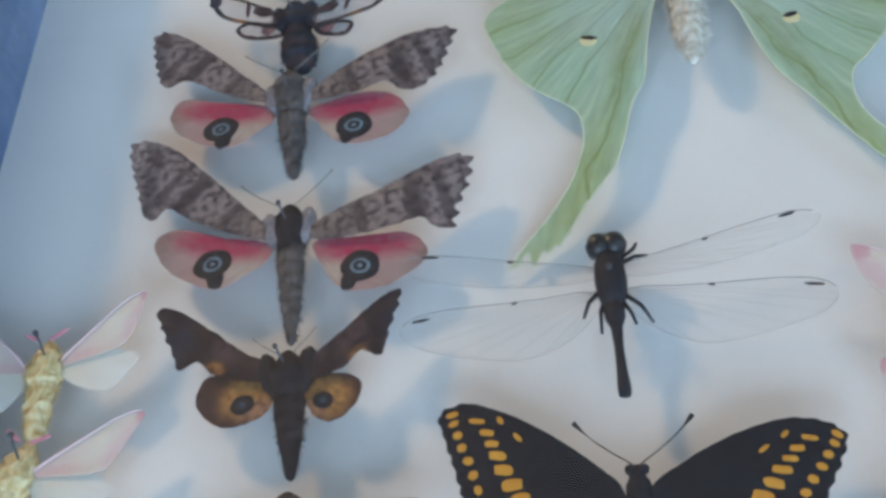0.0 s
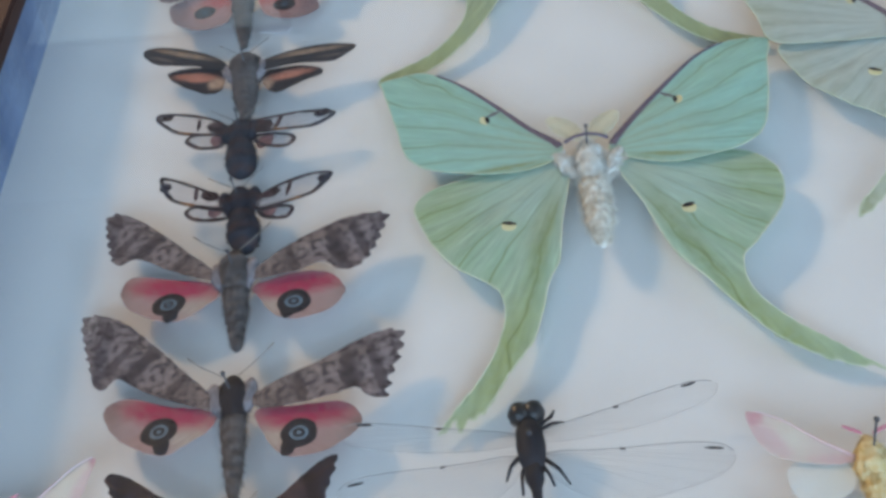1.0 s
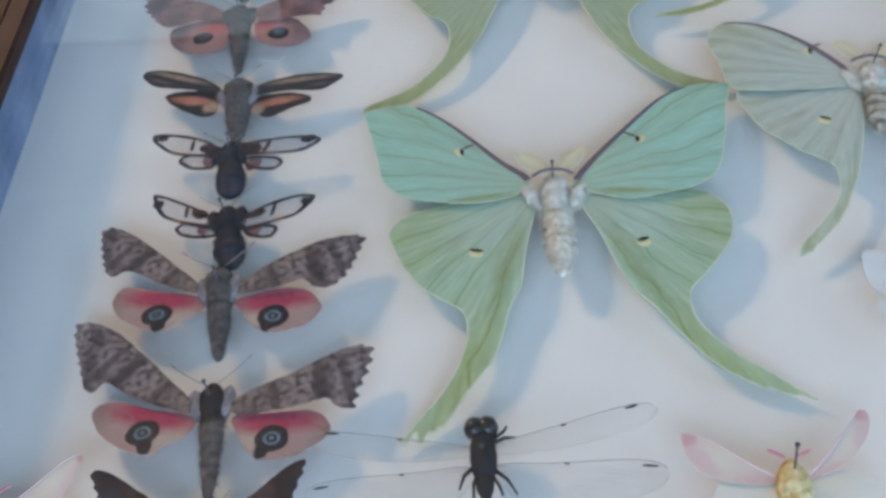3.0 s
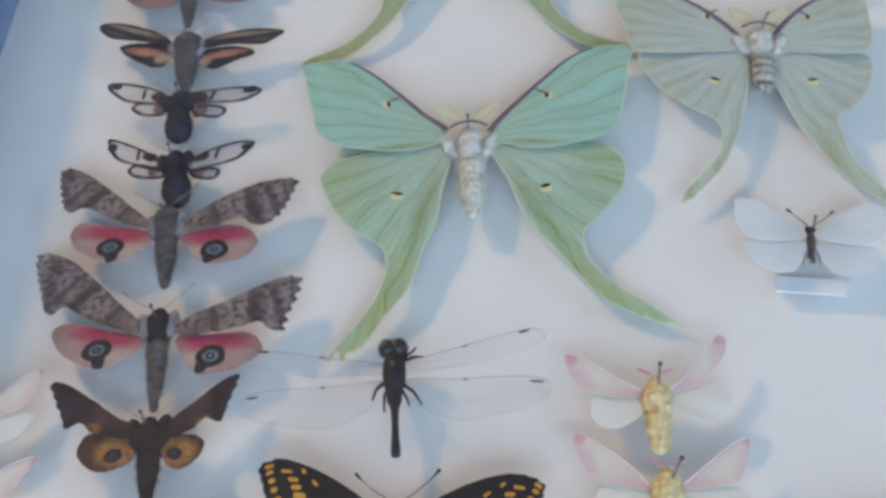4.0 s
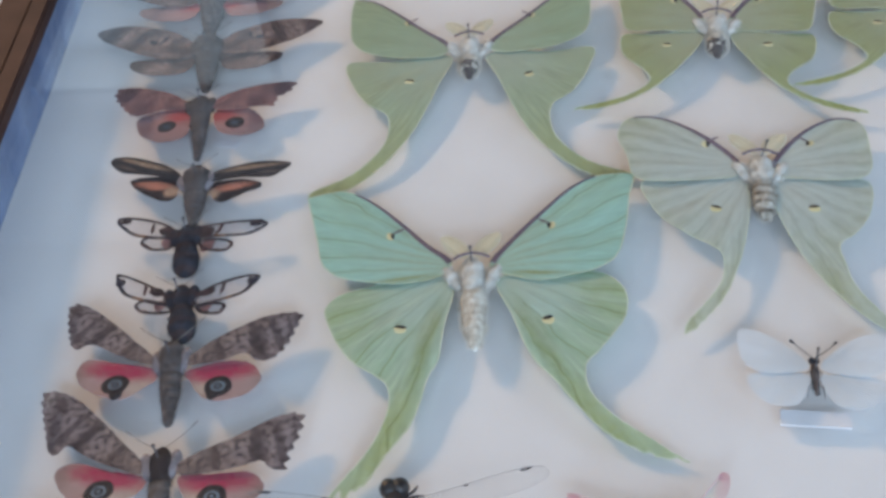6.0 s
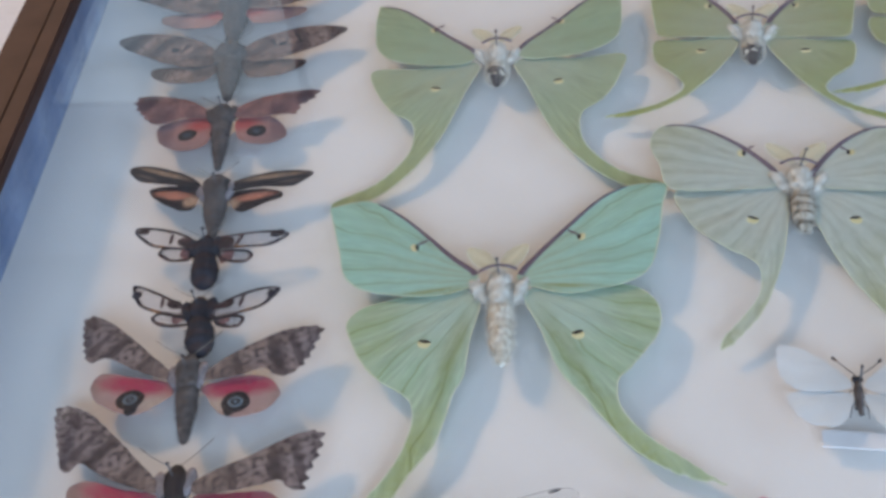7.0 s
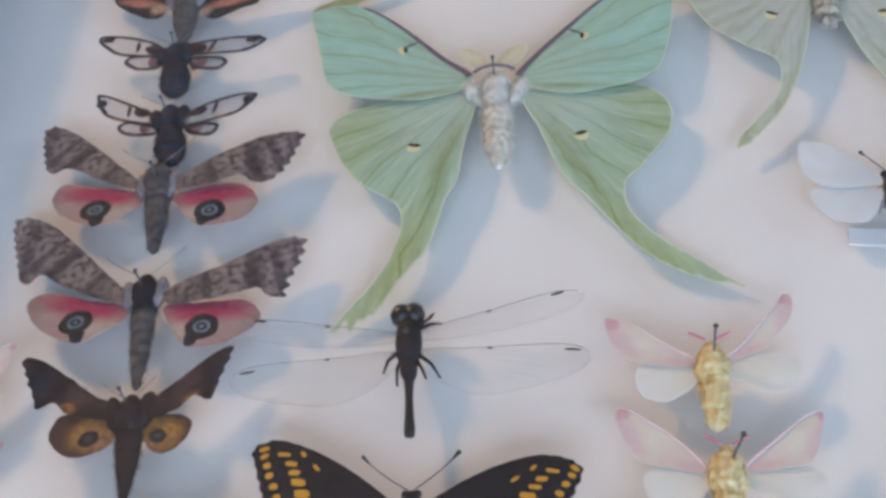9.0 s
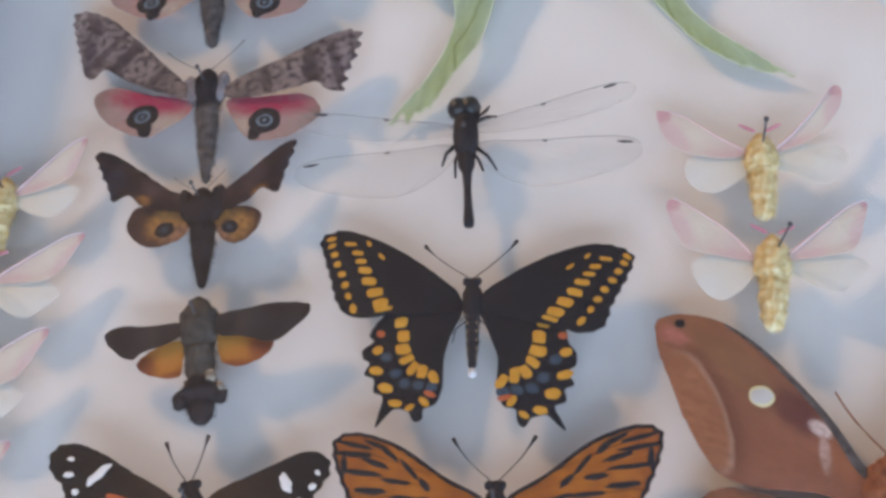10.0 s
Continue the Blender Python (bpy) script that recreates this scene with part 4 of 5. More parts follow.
BROWN_W = wing_mat("dusky_brown_wing", (0.26, 0.17, 0.145), (0.27, 0.19, 0.17), (0.20, 0.145, 0.14), (0.06, 0.04, 0.04), 0.04, 24, 0.5, 0.7, (0.06, 0.042, 0.048), 560, 0.75, 0.1,
                   blobs=[(32, 18, 3, 7, 35, (0.07, 0.05, 0.055), 0.6, 0.8), (22, 12, 1.6, 9, 35, (0.06, 0.045, 0.05), 0.5, 0.8), (15, 8, 7, 2.0, 40, (0.38, 0.26, 0.22), 0.6, 0.7),
                          (28, 15, 1.0, 8, 30, (0.36, 0.27, 0.24), 0.5, 0.7)], ref=BRO_FW, fibre=0.4)


def within(outline, q):
    """Whether a point lies inside an outline."""
    odd = False
    for (x0, y0), (x1, y1) in zip(outline, outline[1:] + outline[:1]):
        if (y0 > q.y) != (y1 > q.y) and q.x < x0 + (q.y - y0) * (x1 - x0) / (y1 - y0):
            odd = not odd
    return odd


def follow(marks, frm, to):
    """Turns and scales marks given for one wing onto another of the same kind but other stance."""
    def frame_of(o):
        c = middle(o) - Vector(o[0])
        return Vector(o[0]), math.atan2(c.y, c.x), c.length
    (h0, a0, l0), (h1, a1, l1) = frame_of(frm), frame_of(to)
    k, da, out = l1 / l0, a1 - a0, []
    for kind, x, y, rx, ry, rot, m, lift in marks:
        d = Vector((x, y)) - h0
        q = h1 + k * Vector((d.x * math.cos(da) - d.y * math.sin(da), d.x * math.sin(da) + d.y * math.cos(da)))
        mid = middle(to)
        for _ in range(10):
            if within(to, q + (q - mid).normalized() * 0.75 * k * max(rx, ry)) or max(rx, ry) > 3.5:
                break
            q = mid + (q - mid) * 0.95
        out.append((kind, q.x, q.y, rx * k, ry * k, rot + math.degrees(da), m, lift))
    return out


def hawk_moth(label, x, y, turn, shape, front, back, fur, body, marks_f=(), marks_h=(), girth=3.4, feel=7.0, size=1.0, lift=0.0, costa=None,
              name="hawk_moth", hair=420, rim=None, wave=None, shoulder=None, blunt=None, tail=None):
    thing, mid = stand(name, label, "moth", x, y, turn, "moths in the side column", lift, size)
    fr, fl, hr, hl = shape
    for side, fw, hw in ((1, fr, hr), (-1, fl, hl)):
        wing(thing, "forewing", fw, front, side, 0, follow(marks_f, fl, fw), costa, 0.0 if rim else 0.12, 0.0003, 2.0, 2.0, 0.001, rim, wave)
        wing(thing, "hindwing", hw, back, side, 0, follow(marks_h, hl, hw), None, 0.0 if rim else 0.12, 0.00025, 2.0, 1.0, 0.0, rim)
    g, (front_y, back_y) = girth, body
    torso(thing, fur, [(front_y + 0.6, 0.4), (front_y, g * 0.5), (front_y - 1.6, g * 0.6), (front_y - 2.4, g * 0.4)],
          [(front_y - 1.2, g * 0.6), (front_y - 3, g * 0.98), (0, g), (-3.5, g * 0.8), (-5, g * 0.5)], blunt or segments(-3.5, back_y, g * 0.78, g * 0.25, 7, 1.5), hair, 0.9, tail)
    for side in (1, -1) if feel else ():
        prof = [(3.6, 0.4), (2.6, 1.3), (0.5, 1.7), (-2.5, 1.5), (-4.5, 0.5)]
        part("shoulder_tuft", furry(prof, 110, 0.9, 0.75, 0.15, 14), shoulder or fur, thing, at=Matrix.Translation((side * (g * 0.72 + 0.6) * 1e-3, 0.0008, 0.0003)) @ pose(0, 0, 0, 0, 0, -12 * side))
    if feel:
        antennae(thing, 1.0, front_y - 0.5, feel, feel * 0.85, FEELER, 0.0, 0.03, 0.1)
    pin(thing, mid, 0, 1, 6, (random.uniform(-0.1, 0.1), 0.1), 0.45)
    raise_parts(thing, mid)
    return thing


blind = [("eyespot_drop", 12.7, -6.9, 1.5, 2.0, 10, BLACK, 0.2)] + eyespot(13.2, -3.7, 3.3, ((1.0, BLACK), (0.56, SKYRING), (0.38, BLACK), (0.15, SKYRING)))
scallop = [("dark_bar", 22.0, 14, 0.6, 4.2, 38, BROWNFUR, 0), ("dark_bar", 14.5, 9.0, 0.6, 3.0, 35, BROWNFUR, 0), ("dark_bar", 18.0, 8.6, 1.8, 1.2, 35, BROWNFUR, 0)]
hawk_moth("grey-brown hawk moth with rose hindwings and blue eyespots", -64.7, -63.3, 10.1, (SPB_FR, SPB_FL, SPB_HR, SPB_HL), SPH_F, SPH_H, BROWNFUR, (5.2, -22.0),
          (), blind, 3.0, wave=(0.6, 3.0), shoulder=LILAC, tail=GREYFUR)
hawk_moth("grey hawk moth with rose hindwings and dark eyespots", -69.8, -32.4, 10.9, (SPA_FR, SPA_FL, SPA_HR, SPA_HL), SPH_F, SPH_H, GREYFUR, (7.0, -19.0),
          (), blind, 3.4, wave=(0.6, 2.9), shoulder=LILAC)
myops = eyespot(7.2, -3.6, 1.9, ((1, BLACK), (0.35, BLUE)))
hawk_moth("dark brown hawk moth with orange-ringed hindwings", -60.2, -91.1, 10.7, (EYE_FR, EYE_FL, EYE_HR, EYE_HL), MYO_F, MYO_H, BROWNFUR, (3.8, -17.1),
          (), myops, 3.1, 4.0, wave=(0.35, 2.8))
hum = hawk_moth("sooty hummingbird hawk moth with orange hindwings", -55.8, -116.3, 12.4, (HUM_FR, HUM_FL, HUM_HR, HUM_HL), HUM_F, HUM_H, HUMFUR, (5.5, -17.5),
                (), (), 3.4, 0.0, 1.0, hair=700)
part("tail_tuft", furry([(0, 2.6), (-1.5, 3.5), (-3.0, 3.3), (-3.8, 2.3), (-5.5, 2.3), (-7, 1.9), (-8, 0.6)], 320, 1.0, 0.7, 0.2), BROWNFUR, hum,
     at=Matrix.Translation((0, -0.0105, WZ - BOARD)))
for side in (1, -1):
    part("tail_tuft", furry([(1.6, 0.4), (0.8, 1.3), (-1.0, 1.5), (-2.4, 0.5)], 90, 0.9, 0.7, 0.2, 14), BROWNFUR, hum,
         at=Matrix.Translation((side * 0.0029, -0.0132, WZ - BOARD + 0.0005)) @ pose(0, 0, 0, 0, 0, 25 * side))
part("cream_tuft", furry([(1.2, 0.3), (0.5, 1.1), (-0.6, 1.1), (-1.2, 0.3)], 60, 0.6, 0.6, 0.2, 12), FADED, hum, at=Matrix.Translation((0.0022, -0.0105, WZ - BOARD + 0.0012)))
part("cream_tuft", furry([(0.9, 0.2), (0.4, 0.8), (-0.4, 0.8), (-0.9, 0.2)], 40, 0.6, 0.6, 0.2, 12), FADED, hum, at=Matrix.Translation((0.0036, -0.0125, WZ - BOARD + 0.001)))
twin = eyespot(10.0, -7.0, 2.9, ((1.0, BLACK), (0.45, BLUE)))
hawk_moth("small rose-brown hawk moth with coral hindwings", -86.7, 74.1, 10.3, (TWI_FR, TWI_FL, TWI_HR, TWI_HL), TWIN_F, TWIN_H, GREYFUR, (5.5, -26.5),
          (), twin, 3.6, 5.0, wave=(0.6, 3.4))
hawk_moth("black hawk moth with salmon-striped wings", -79.5, 36.4, 9.6, (STR_FR, STR_FL, STR_HR, STR_HL), STR_F, STR_H, GREYFUR, (7.5, -18.0), (), (), 4.0, 5.0, shoulder=LILAC)
for lab, x, y, turn, size, shape in (("dark clear-winged bee hawk moth", -76.8, 13.0, 11.6, 1.0, (CLA_FR, CLA_FL, CLA_HR, CLA_HL)), ("small dark clear-winged bee hawk moth", -72.5, -10.6, 13.5, 1.0, (CLB_FR, CLB_FL, CLB_HR, CLB_HL))):
    tips = [("dark_tip", 16.4, 10.4, 1.5, 1.3, 60, MYO_F, 0), ("dark_base", 5.4, 3.4, 2.2, 1.5, 30, MYO_F, 0), ("cross_vein", 9.0, 5.4, 0.5, 2.2, 5, MYO_F, 0)]
    rear = [("red_base", 5.0, -0.4, 1.5, 1.9, 0, TWIN_F, 0)]
    hawk_moth(lab, x, y, turn, shape, SMOKE, SMOKE, BEEFUR, (5.0, -15.0), tips, rear, 2.9, 5.0, size, hair=600, rim=(1.0, MYO_F),
              blunt=[(-3, 2.4), (-5, 2.9), (-8, 3.4), (-11, 3.3), (-13, 2.6), (-14.3, 1.8), (-15, 0.5)])
hawk_moth("large dusky brown hawk moth with tattered wings", -91.8, 107.2, 10.5, (BRO_FR, BRO_FW, BRO_HR, BRO_HW), BROWN_W, BROWN_W, GREYFUR, (8.0, -24.0), scallop, (), 4.8)
hawk_moth("large brown hawk moth with pinkish hindwings", -97.5, 141.0, 10.3, (BRO_FR, BRO_FW, BRO_HR, BRO_HW), BROWN_W, TWIN_H, GREYFUR, (8.0, -25.0), scallop, (), 5.2)
hawk_moth("large brown hawk moth at the end of the column", -104.0, 180.0, 10.3, (BRO_FR, BRO_FW, BRO_HR, BRO_HW), BROWN_W, BROWN_W, GREYFUR, (8.0, -25.0), scallop, (), 5.0)

# ---- rosy maple moths ----
ROA_FR = [(2.5, 2), (6, 5.5), (11.5, 13), (13.5, 16), (15, 15), (14, 10.5), (10.5, 5.5), (7.5, 3), (2.5, 1)]
ROA_FL = [(2, 1), (7, 4.5), (12.5, 9), (17, 11), (18, 10), (16.5, 4.5), (13.5, 1.5), (7, 0)]
ROA_HR = [(2.5, 1.5), (7.5, 3), (14, 2.5), (14.5, -1), (12.5, -4.5), (9, -5.5), (4.5, -3), (2, -2)]
ROA_HL = [(2, 0), (9, 1.5), (13, -0.5), (12, -5.5), (7.5, -7), (2.5, -3)]
ROB_FR = [(2.5, 1.5), (8, 7), (12.5, 11.5), (15.5, 12.5), (15, 8.5), (14, 4.5), (11.5, 2), (3, 0.5)]
ROB_FL = [(3, 1), (7.5, 6), (13.5, 10.5), (17, 12), (17.5, 9.5), (15.5, 4.5), (13, 1.5), (3.5, 0)]
ROB_HR = [(3, 1), (9.5, 2.5), (15, 1), (14.5, -1.5), (11, -5), (6.5, -4), (2.5, -1)]
ROB_HL = [(3, 1), (8.5, 1.5), (13, -0.5), (12, -4.5), (8.5, -7.5), (5, -5.5), (2.5, -1.5)]
ROSY_F = wing_mat("cream_pink_wing", (0.76, 0.56, 0.52), (0.82, 0.75, 0.64), (0.80, 0.64, 0.60), (0.70, 0.54, 0.48), 0.021, 30, 0.35, 0.2, (0.88, 0.83, 0.74), 800, 0, 0.12,
                  blobs=[(15.4, 6.5, 1.7, 5.2, -28, (0.76, 0.53, 0.54), 0.6, 0.75), (6, 1.0, 4.5, 0.9, 12, (0.76, 0.50, 0.48), 0.6, 0.7),
                         (16.6, 11.2, 1.2, 1.6, 0, (0.70, 0.36, 0.41), 0.6, 0.9)], ref=ROB_FL, fibre=0.14)
ROSY_H = wing_mat("cream_wing", (0.82, 0.74, 0.60), (0.84, 0.81, 0.74), (0.84, 0.80, 0.76), (0.70, 0.62, 0.54), 0.018, 28, 0.3, 0.15, (0.88, 0.86, 0.82), 800, 0, 0.12, fibre=0.14)


def rosy(label, x, y, turn, shape, lean, size=1.0, group="rosy moths"):
    thing, mid = stand("rosy_moth", label, "moth", x, y, turn, group, 0.0, size)
    fr, fl, hr, hl = shape
    for side, fw, hw in ((1, fr, hr), (-1, fl, hl)):
        wing(thing, "forewing", fw, ROSY_F, side, 0, (), (3, 0.55, BLUSH), 0.08, 0.0002, 3.0, 3.0, 0.0004)
        wing(thing, "hindwing", hw, ROSY_H, side, 0, (), None, 0.08, 0.0002, 3.0, 2.0)
    torso(thing, YELLOW, [(5.5, 0.4), (4.8, 1.2), (3.6, 1.4), (3, 1.0)], [(4, 1.4), (2.5, 2.5), (0, 2.9), (-2.5, 2.6), (-3.5, 1.9)], segments(-2, -12.5, 2.2, 1.4, 6, 1.2), 700, 1.0, None, 0.18)
    antennae(thing, 0.8, 4.8, 2.8, 1.6, PINK, 0.35)
    pin(thing, mid, 0.3, 1.5, 6.5, lean, 0.5)
    raise_parts(thing, mid)


A, Bw = (ROA_FR, ROA_FL, ROA_HR, ROA_HL), (ROB_FR, ROB_FL, ROB_HR, ROB_HL)
rosy("cream rosy maple moth with yellow furry body", 40.7, -81.5, 0.0, A, (0.05, 0.35))
rosy("pink-tipped rosy maple moth with yellow body", 41.4, -103.0, -2.6, Bw, (0.3, 0.3))
rosy("rosy maple moth with bright yellow body beside grey moths", -100.7, -89.3, 8.0, Bw, (0.1, 0.2))
rosy("faded rosy maple moth with pink wing margins", -99.5, -108.0, -8.0, Bw, (0.1, 0.3), 1.05)
rosy("pale rosy maple moth near the case side", -101.0, -129.0, -6.0, Bw, (0.1, 0.2), 1.08)
rosy("pink-edged rosy maple moth near the case side", -101.5, -150.0, -6.0, Bw, (0.1, 0.2), 1.05)

# ---- butterflies ----
SWA_FL = [(2.2, 2.2), (4.9, 5.2), (10, 9.7), (15.8, 13.7), (22.2, 16.6), (25.6, 16.1), (27.1, 14.6), (26.1, 10.8), (24.7, 6.2), (23.6, 2.3), (21.7, -0.6),
          (18.4, -1.6), (14, -1.2), (2.7, -0.9)]
SWA_FR = [(1.9, 2.2), (6.5, 5.4), (12.5, 8.5), (19.1, 10.6), (23.4, 10.5), (26.5, 9.1), (27.6, 7.1), (26.1, 3.5), (23.5, -1.3), (21.7, -5.6), (18.3, -6.6),
          (15.2, -5.7), (12.5, -4.7), (2.1, -1.2)]
SWA_HL = [(2.0, 0.6), (12.4, 0.4), (15.9, -1.8), (17.4, -4.5), (16.7, -5.8), (18.5, -7.2), (18.4, -8.8), (17.2, -9.9), (18, -11.9), (16.3, -12.9), (16.3, -15.2),
          (14.7, -16.2), (15.3, -19), (15.8, -21.4), (14.4, -20), (12.8, -18.5), (10.7, -18.8), (9.4, -20.8), (8.1, -20.3), (7.9, -18.7), (5.9, -17.7), (4.8, -14.3),
          (4.7, -9.7), (3.7, -5.6)]
SWA_HR = [(1.6, 0.4), (10.5, -1.0), (15.2, -4.7), (15.9, -7.7), (17.1, -9.8), (16.9, -12), (15.6, -13.1), (16.5, -15.4), (15, -16.2), (15.1, -18.2), (13.3, -19.1),
          (14.1, -21.3), (14.8, -23.3), (13.3, -21.9), (11.9, -20.5), (9.6, -20.9), (8.3, -22.5), (7.2, -21.6), (6.9, -19.4), (4.9, -18.7), (4, -15.3), (4.2, -10.2),
          (3.2, -6.6)]
FRI_FW = [(1.5, 1.5), (8, 5.8), (15, 11), (21.5, 13.5), (25.5, 12.8), (25.8, 9.5), (23.5, 3.5), (20, -2.5), (13, -5), (5, -3)]
FRI_HW = [(2.5, -2), (10, -4), (18, -4), (20, -10), (17, -17), (11, -21), (6, -20), (3.5, -12)]
ADM_FW = [(2.5, 2), (9.5, 8), (15, 12.5), (19.5, 15), (23, 14.5), (23.5, 11), (21, 7), (20.5, 2), (17.5, -2.5), (10, -3.5), (4, -2)]
ADM_FR = [(3, 1.5), (12, 4.5), (18.5, 6.3), (22, 5.2), (22.6, 2), (19.5, -2), (18, -6), (14, -9), (8, -7), (4, -4)]
ADM_HR = [(2.5, -3), (10, -6), (16, -8), (16, -13), (12, -18), (7, -19), (4, -16), (3, -10)]
ADM_HW = [(2.5, -2), (10, -3.5), (17, -3), (18, -9), (15, -15), (10, -18), (5.5, -17), (3, -10)]
PIE_FW = [(1.8, 3), (8.7, 9.8), (15, 12.2), (16.4, 9), (15.3, 2), (11, -1), (2.5, 0.2)]
PIE_HW = [(2, -0.5), (13, -1), (14.3, -4), (12, -8), (8, -10), (4, -9), (1.5, -3.8)]


def butterfly(name, label, x, y, turn, shape, mats, marks_f, marks_h, girth, front_y, back_y, feel, fur=BLACK, jag=0.1, size=1.0, group="butterflies", pin_up=6.0, rim=None):
    thing, mid = stand(name, label, "butterfly", x, y, turn, group, 0.0, size)
    fr, fl, hr, hl = shape
    for side, fw, hw in ((1, fr, hr), (-1, fl, hl)):
        wing(thing, "forewing", fw, mats[0], side, 0, follow(marks_f, fl, fw), None, jag, 0.0002, 1.5, 2.5, 0.0005, rim, (0.22, 2.4))
        wing(thing, "hindwing", hw, mats[1], side, 0, follow(marks_h, hl, hw), None, jag, 0.0002, 1.5, 2.0)
    torso(thing, fur, [(front_y + 0.5, 0.3), (front_y, girth * 0.6), (front_y - 1.2, girth * 0.7), (front_y - 1.8, girth * 0.5)],
          [(front_y - 1, girth * 0.6), (front_y - 2.5, girth), (0, girth * 1.05), (-2.5, girth * 0.75)], segments(-2, back_y, girth * 0.75, girth * 0.4, 7), 90, 0.5)
    for side in (1, -1):
        for y0, y1 in ((1.0, 0.2), (-1.5, -4.2), (-2.2, -6.0)):
            part("leg", tube([(side * girth * 0.6, y0, -0.6), (side * girth * 1.7, (y0 + y1) / 2, -0.4), (side * girth * 2.1, y1, -1.6)], [0.14, 0.11, 0.07], 5), fur, thing)
    antennae(thing, 0.5, front_y, feel[0], feel[1], BLACK, 0.0, 0.28, 0.1)
    if pin_up:
        pin(thing, mid, 0.1, 0.5, pin_up, (0.0, 0.1), 0.4)
    for side in (1, -1):
        part("eye", lathe([(0.8, 0.1), (0.5, 0.6), (0, 0.75), (-0.5, 0.6), (-0.8, 0.1)], 10, 1.0), BLACK, thing, at=Matrix.Translation((side * girth * 0.55e-3, (front_y - 0.3) * 1e-3, 0.0003)))
    raise_parts(thing, mid)
    return thing


outer = [("margin_spot", a, b, c, d, 70, ORANGE, 0) for a, b, c, d in ((25.1, 14.9, 0.55, 0.85), (24.9, 13.4, 0.5, 0.8), (24.3, 11.5, 0.6, 0.75), (23.7, 9.5, 0.6, 0.75),
                                                                       (22.8, 7.4, 0.7, 0.7), (22.1, 5.2, 0.7, 0.7), (21.4, 2.9, 0.7, 0.6), (20.4, 0.3, 0.95, 0.65))]
inner = [("band_spot", a, b, c, d, r, ORANGE, 0) for a, b, c, d, r in ((21.6, 13.6, 1.05, 0.45, 5), (20.2, 11.6, 0.95, 0.55, 12), (19.5, 9.8, 1.0, 0.5, 10), (18.7, 7.9, 1.25, 0.65, 8),
                                                                     (17.9, 5.7, 1.35, 0.75, 5), (16.8, 3.4, 1.5, 0.85, -5), (15.7, 1.1, 1.4, 0.95, -8), (15, -0.75, 1.5, 0.42, -8))]
inner += [("cell_spot", 18.3, 13.5, 0.4, 0.7, -20, ORANGE, 0), ("cell_spot", 15.9, 10.6, 0.35, 0.95, -40, ORANGE, 0)]
rear_band = [("band_spot", a, b, c, d, r, ORANGE, 0) for a, b, c, d, r in ((12.1, -2.4, 1.1, 0.95, 0), (11.6, -5.1, 1.1, 1.1, 0), (11.6, -7.6, 1.25, 1.0, -10), (10.9, -9.5, 1.2, 0.7, -30),
                                                                         (9.9, -11.2, 1.25, 0.75, -55), (8.3, -11.9, 1.3, 0.8, -80), (6.4, -13.1, 1.2, 0.8, -120))]
rear_edge = [("margin_spot", a, b, c, d, r, ORANGE, 0) for a, b, c, d, r in ((15.9, -7.5, 0.95, 0.85, 10), (16, -11.4, 1.25, 0.8, 25), (14.3, -14.6, 1.35, 0.85, 10), (12.6, -17.4, 1.15, 0.7, 5),
                                                                           (10.2, -18.3, 0.85, 0.55, -25), (7.7, -17.9, 0.6, 1.1, -35))]
blue_row = [("blue_spot", a, b, 1.0, 0.85, 0, BLUE, 0) for a, b in ((14.4, -8.9), (12.7, -12.0), (11.1, -13.9), (8.9, -14.3), (6.7, -14.8))]
red_eye = [("red_spot", 15.5, -4.4, 0.7, 0.7, 0, RED, 1), ("red_spot", 6.9, -16.1, 1.1, 0.5, 20, RED, 1)]
swallow = butterfly("swallowtail_butterfly", "black swallowtail butterfly with orange-yellow spots", -8.3, -111.7, 4.0, (SWA_FR, SWA_FL, SWA_HR, SWA_HL), (SWA_W, SWA_W),
                    outer + inner, rear_band + rear_edge + blue_row + red_eye, 1.7, 5.0, -11.5, (7.5, 6.5), BLACK, 0.06, 1.0, pin_up=0)
for side in (1, -1):
    for k in range(6):
        part("body_spot", oval(0.15, 0.22, 0, 0.1), TAN, swallow, at=Matrix.Translation((side * 0.0008, -0.002 - 0.0016 * k, WZ - BOARD + 0.00085)))
part("body_tip", lathe([(0.7, 0.4), (0.3, 0.7), (-0.5, 0.7), (-0.8, 0.3)], 10, 0.9), CARD, swallow, "white waxy tip", at=Matrix.Translation((0, -0.0125, WZ - BOARD)))
bars = [("black_bar", a, b, c * 1.3, 0.5, d, DARK, 0) for a, b, c, d in ((22.5, 9.8, 2.6, 8), (21, 6.6, 2.6, 6), (19.5, 3.6, 2.4, 4), (17, 10, 1.7, 45), (13.5, 7, 1.6, 50), (15.5, 5.0, 1.6, 10),
                                                              (17, 0.6, 2.2, 0), (11, 4.4, 1.2, 50), (23.2, 12.2, 2.2, 12), (24.4, 8.2, 1.4, 80), (19, 8.2, 2.0, 20), (14, 2.2, 2.0, 5), (9, 1.5, 2.2, 15), (19, 11.6, 1.6, 25))]
butterfly("fritillary_butterfly", "orange fritillary butterfly with black streaks", -2.2, -147.7, 3.3, (FRI_FW, FRI_FW, FRI_HW, FRI_HW), (FRI_W, FRI_W), bars,
          [("black_spot", a, b, 0.9, 0.7, 0, DARK, 0) for a, b in ((16, -7), (15, -12), (12, -16), (8, -18))], 1.8, 4.5, -13, (6.0, 7.0), BROWNFUR, 0.05, rim=(0.7, BROWNFUR))
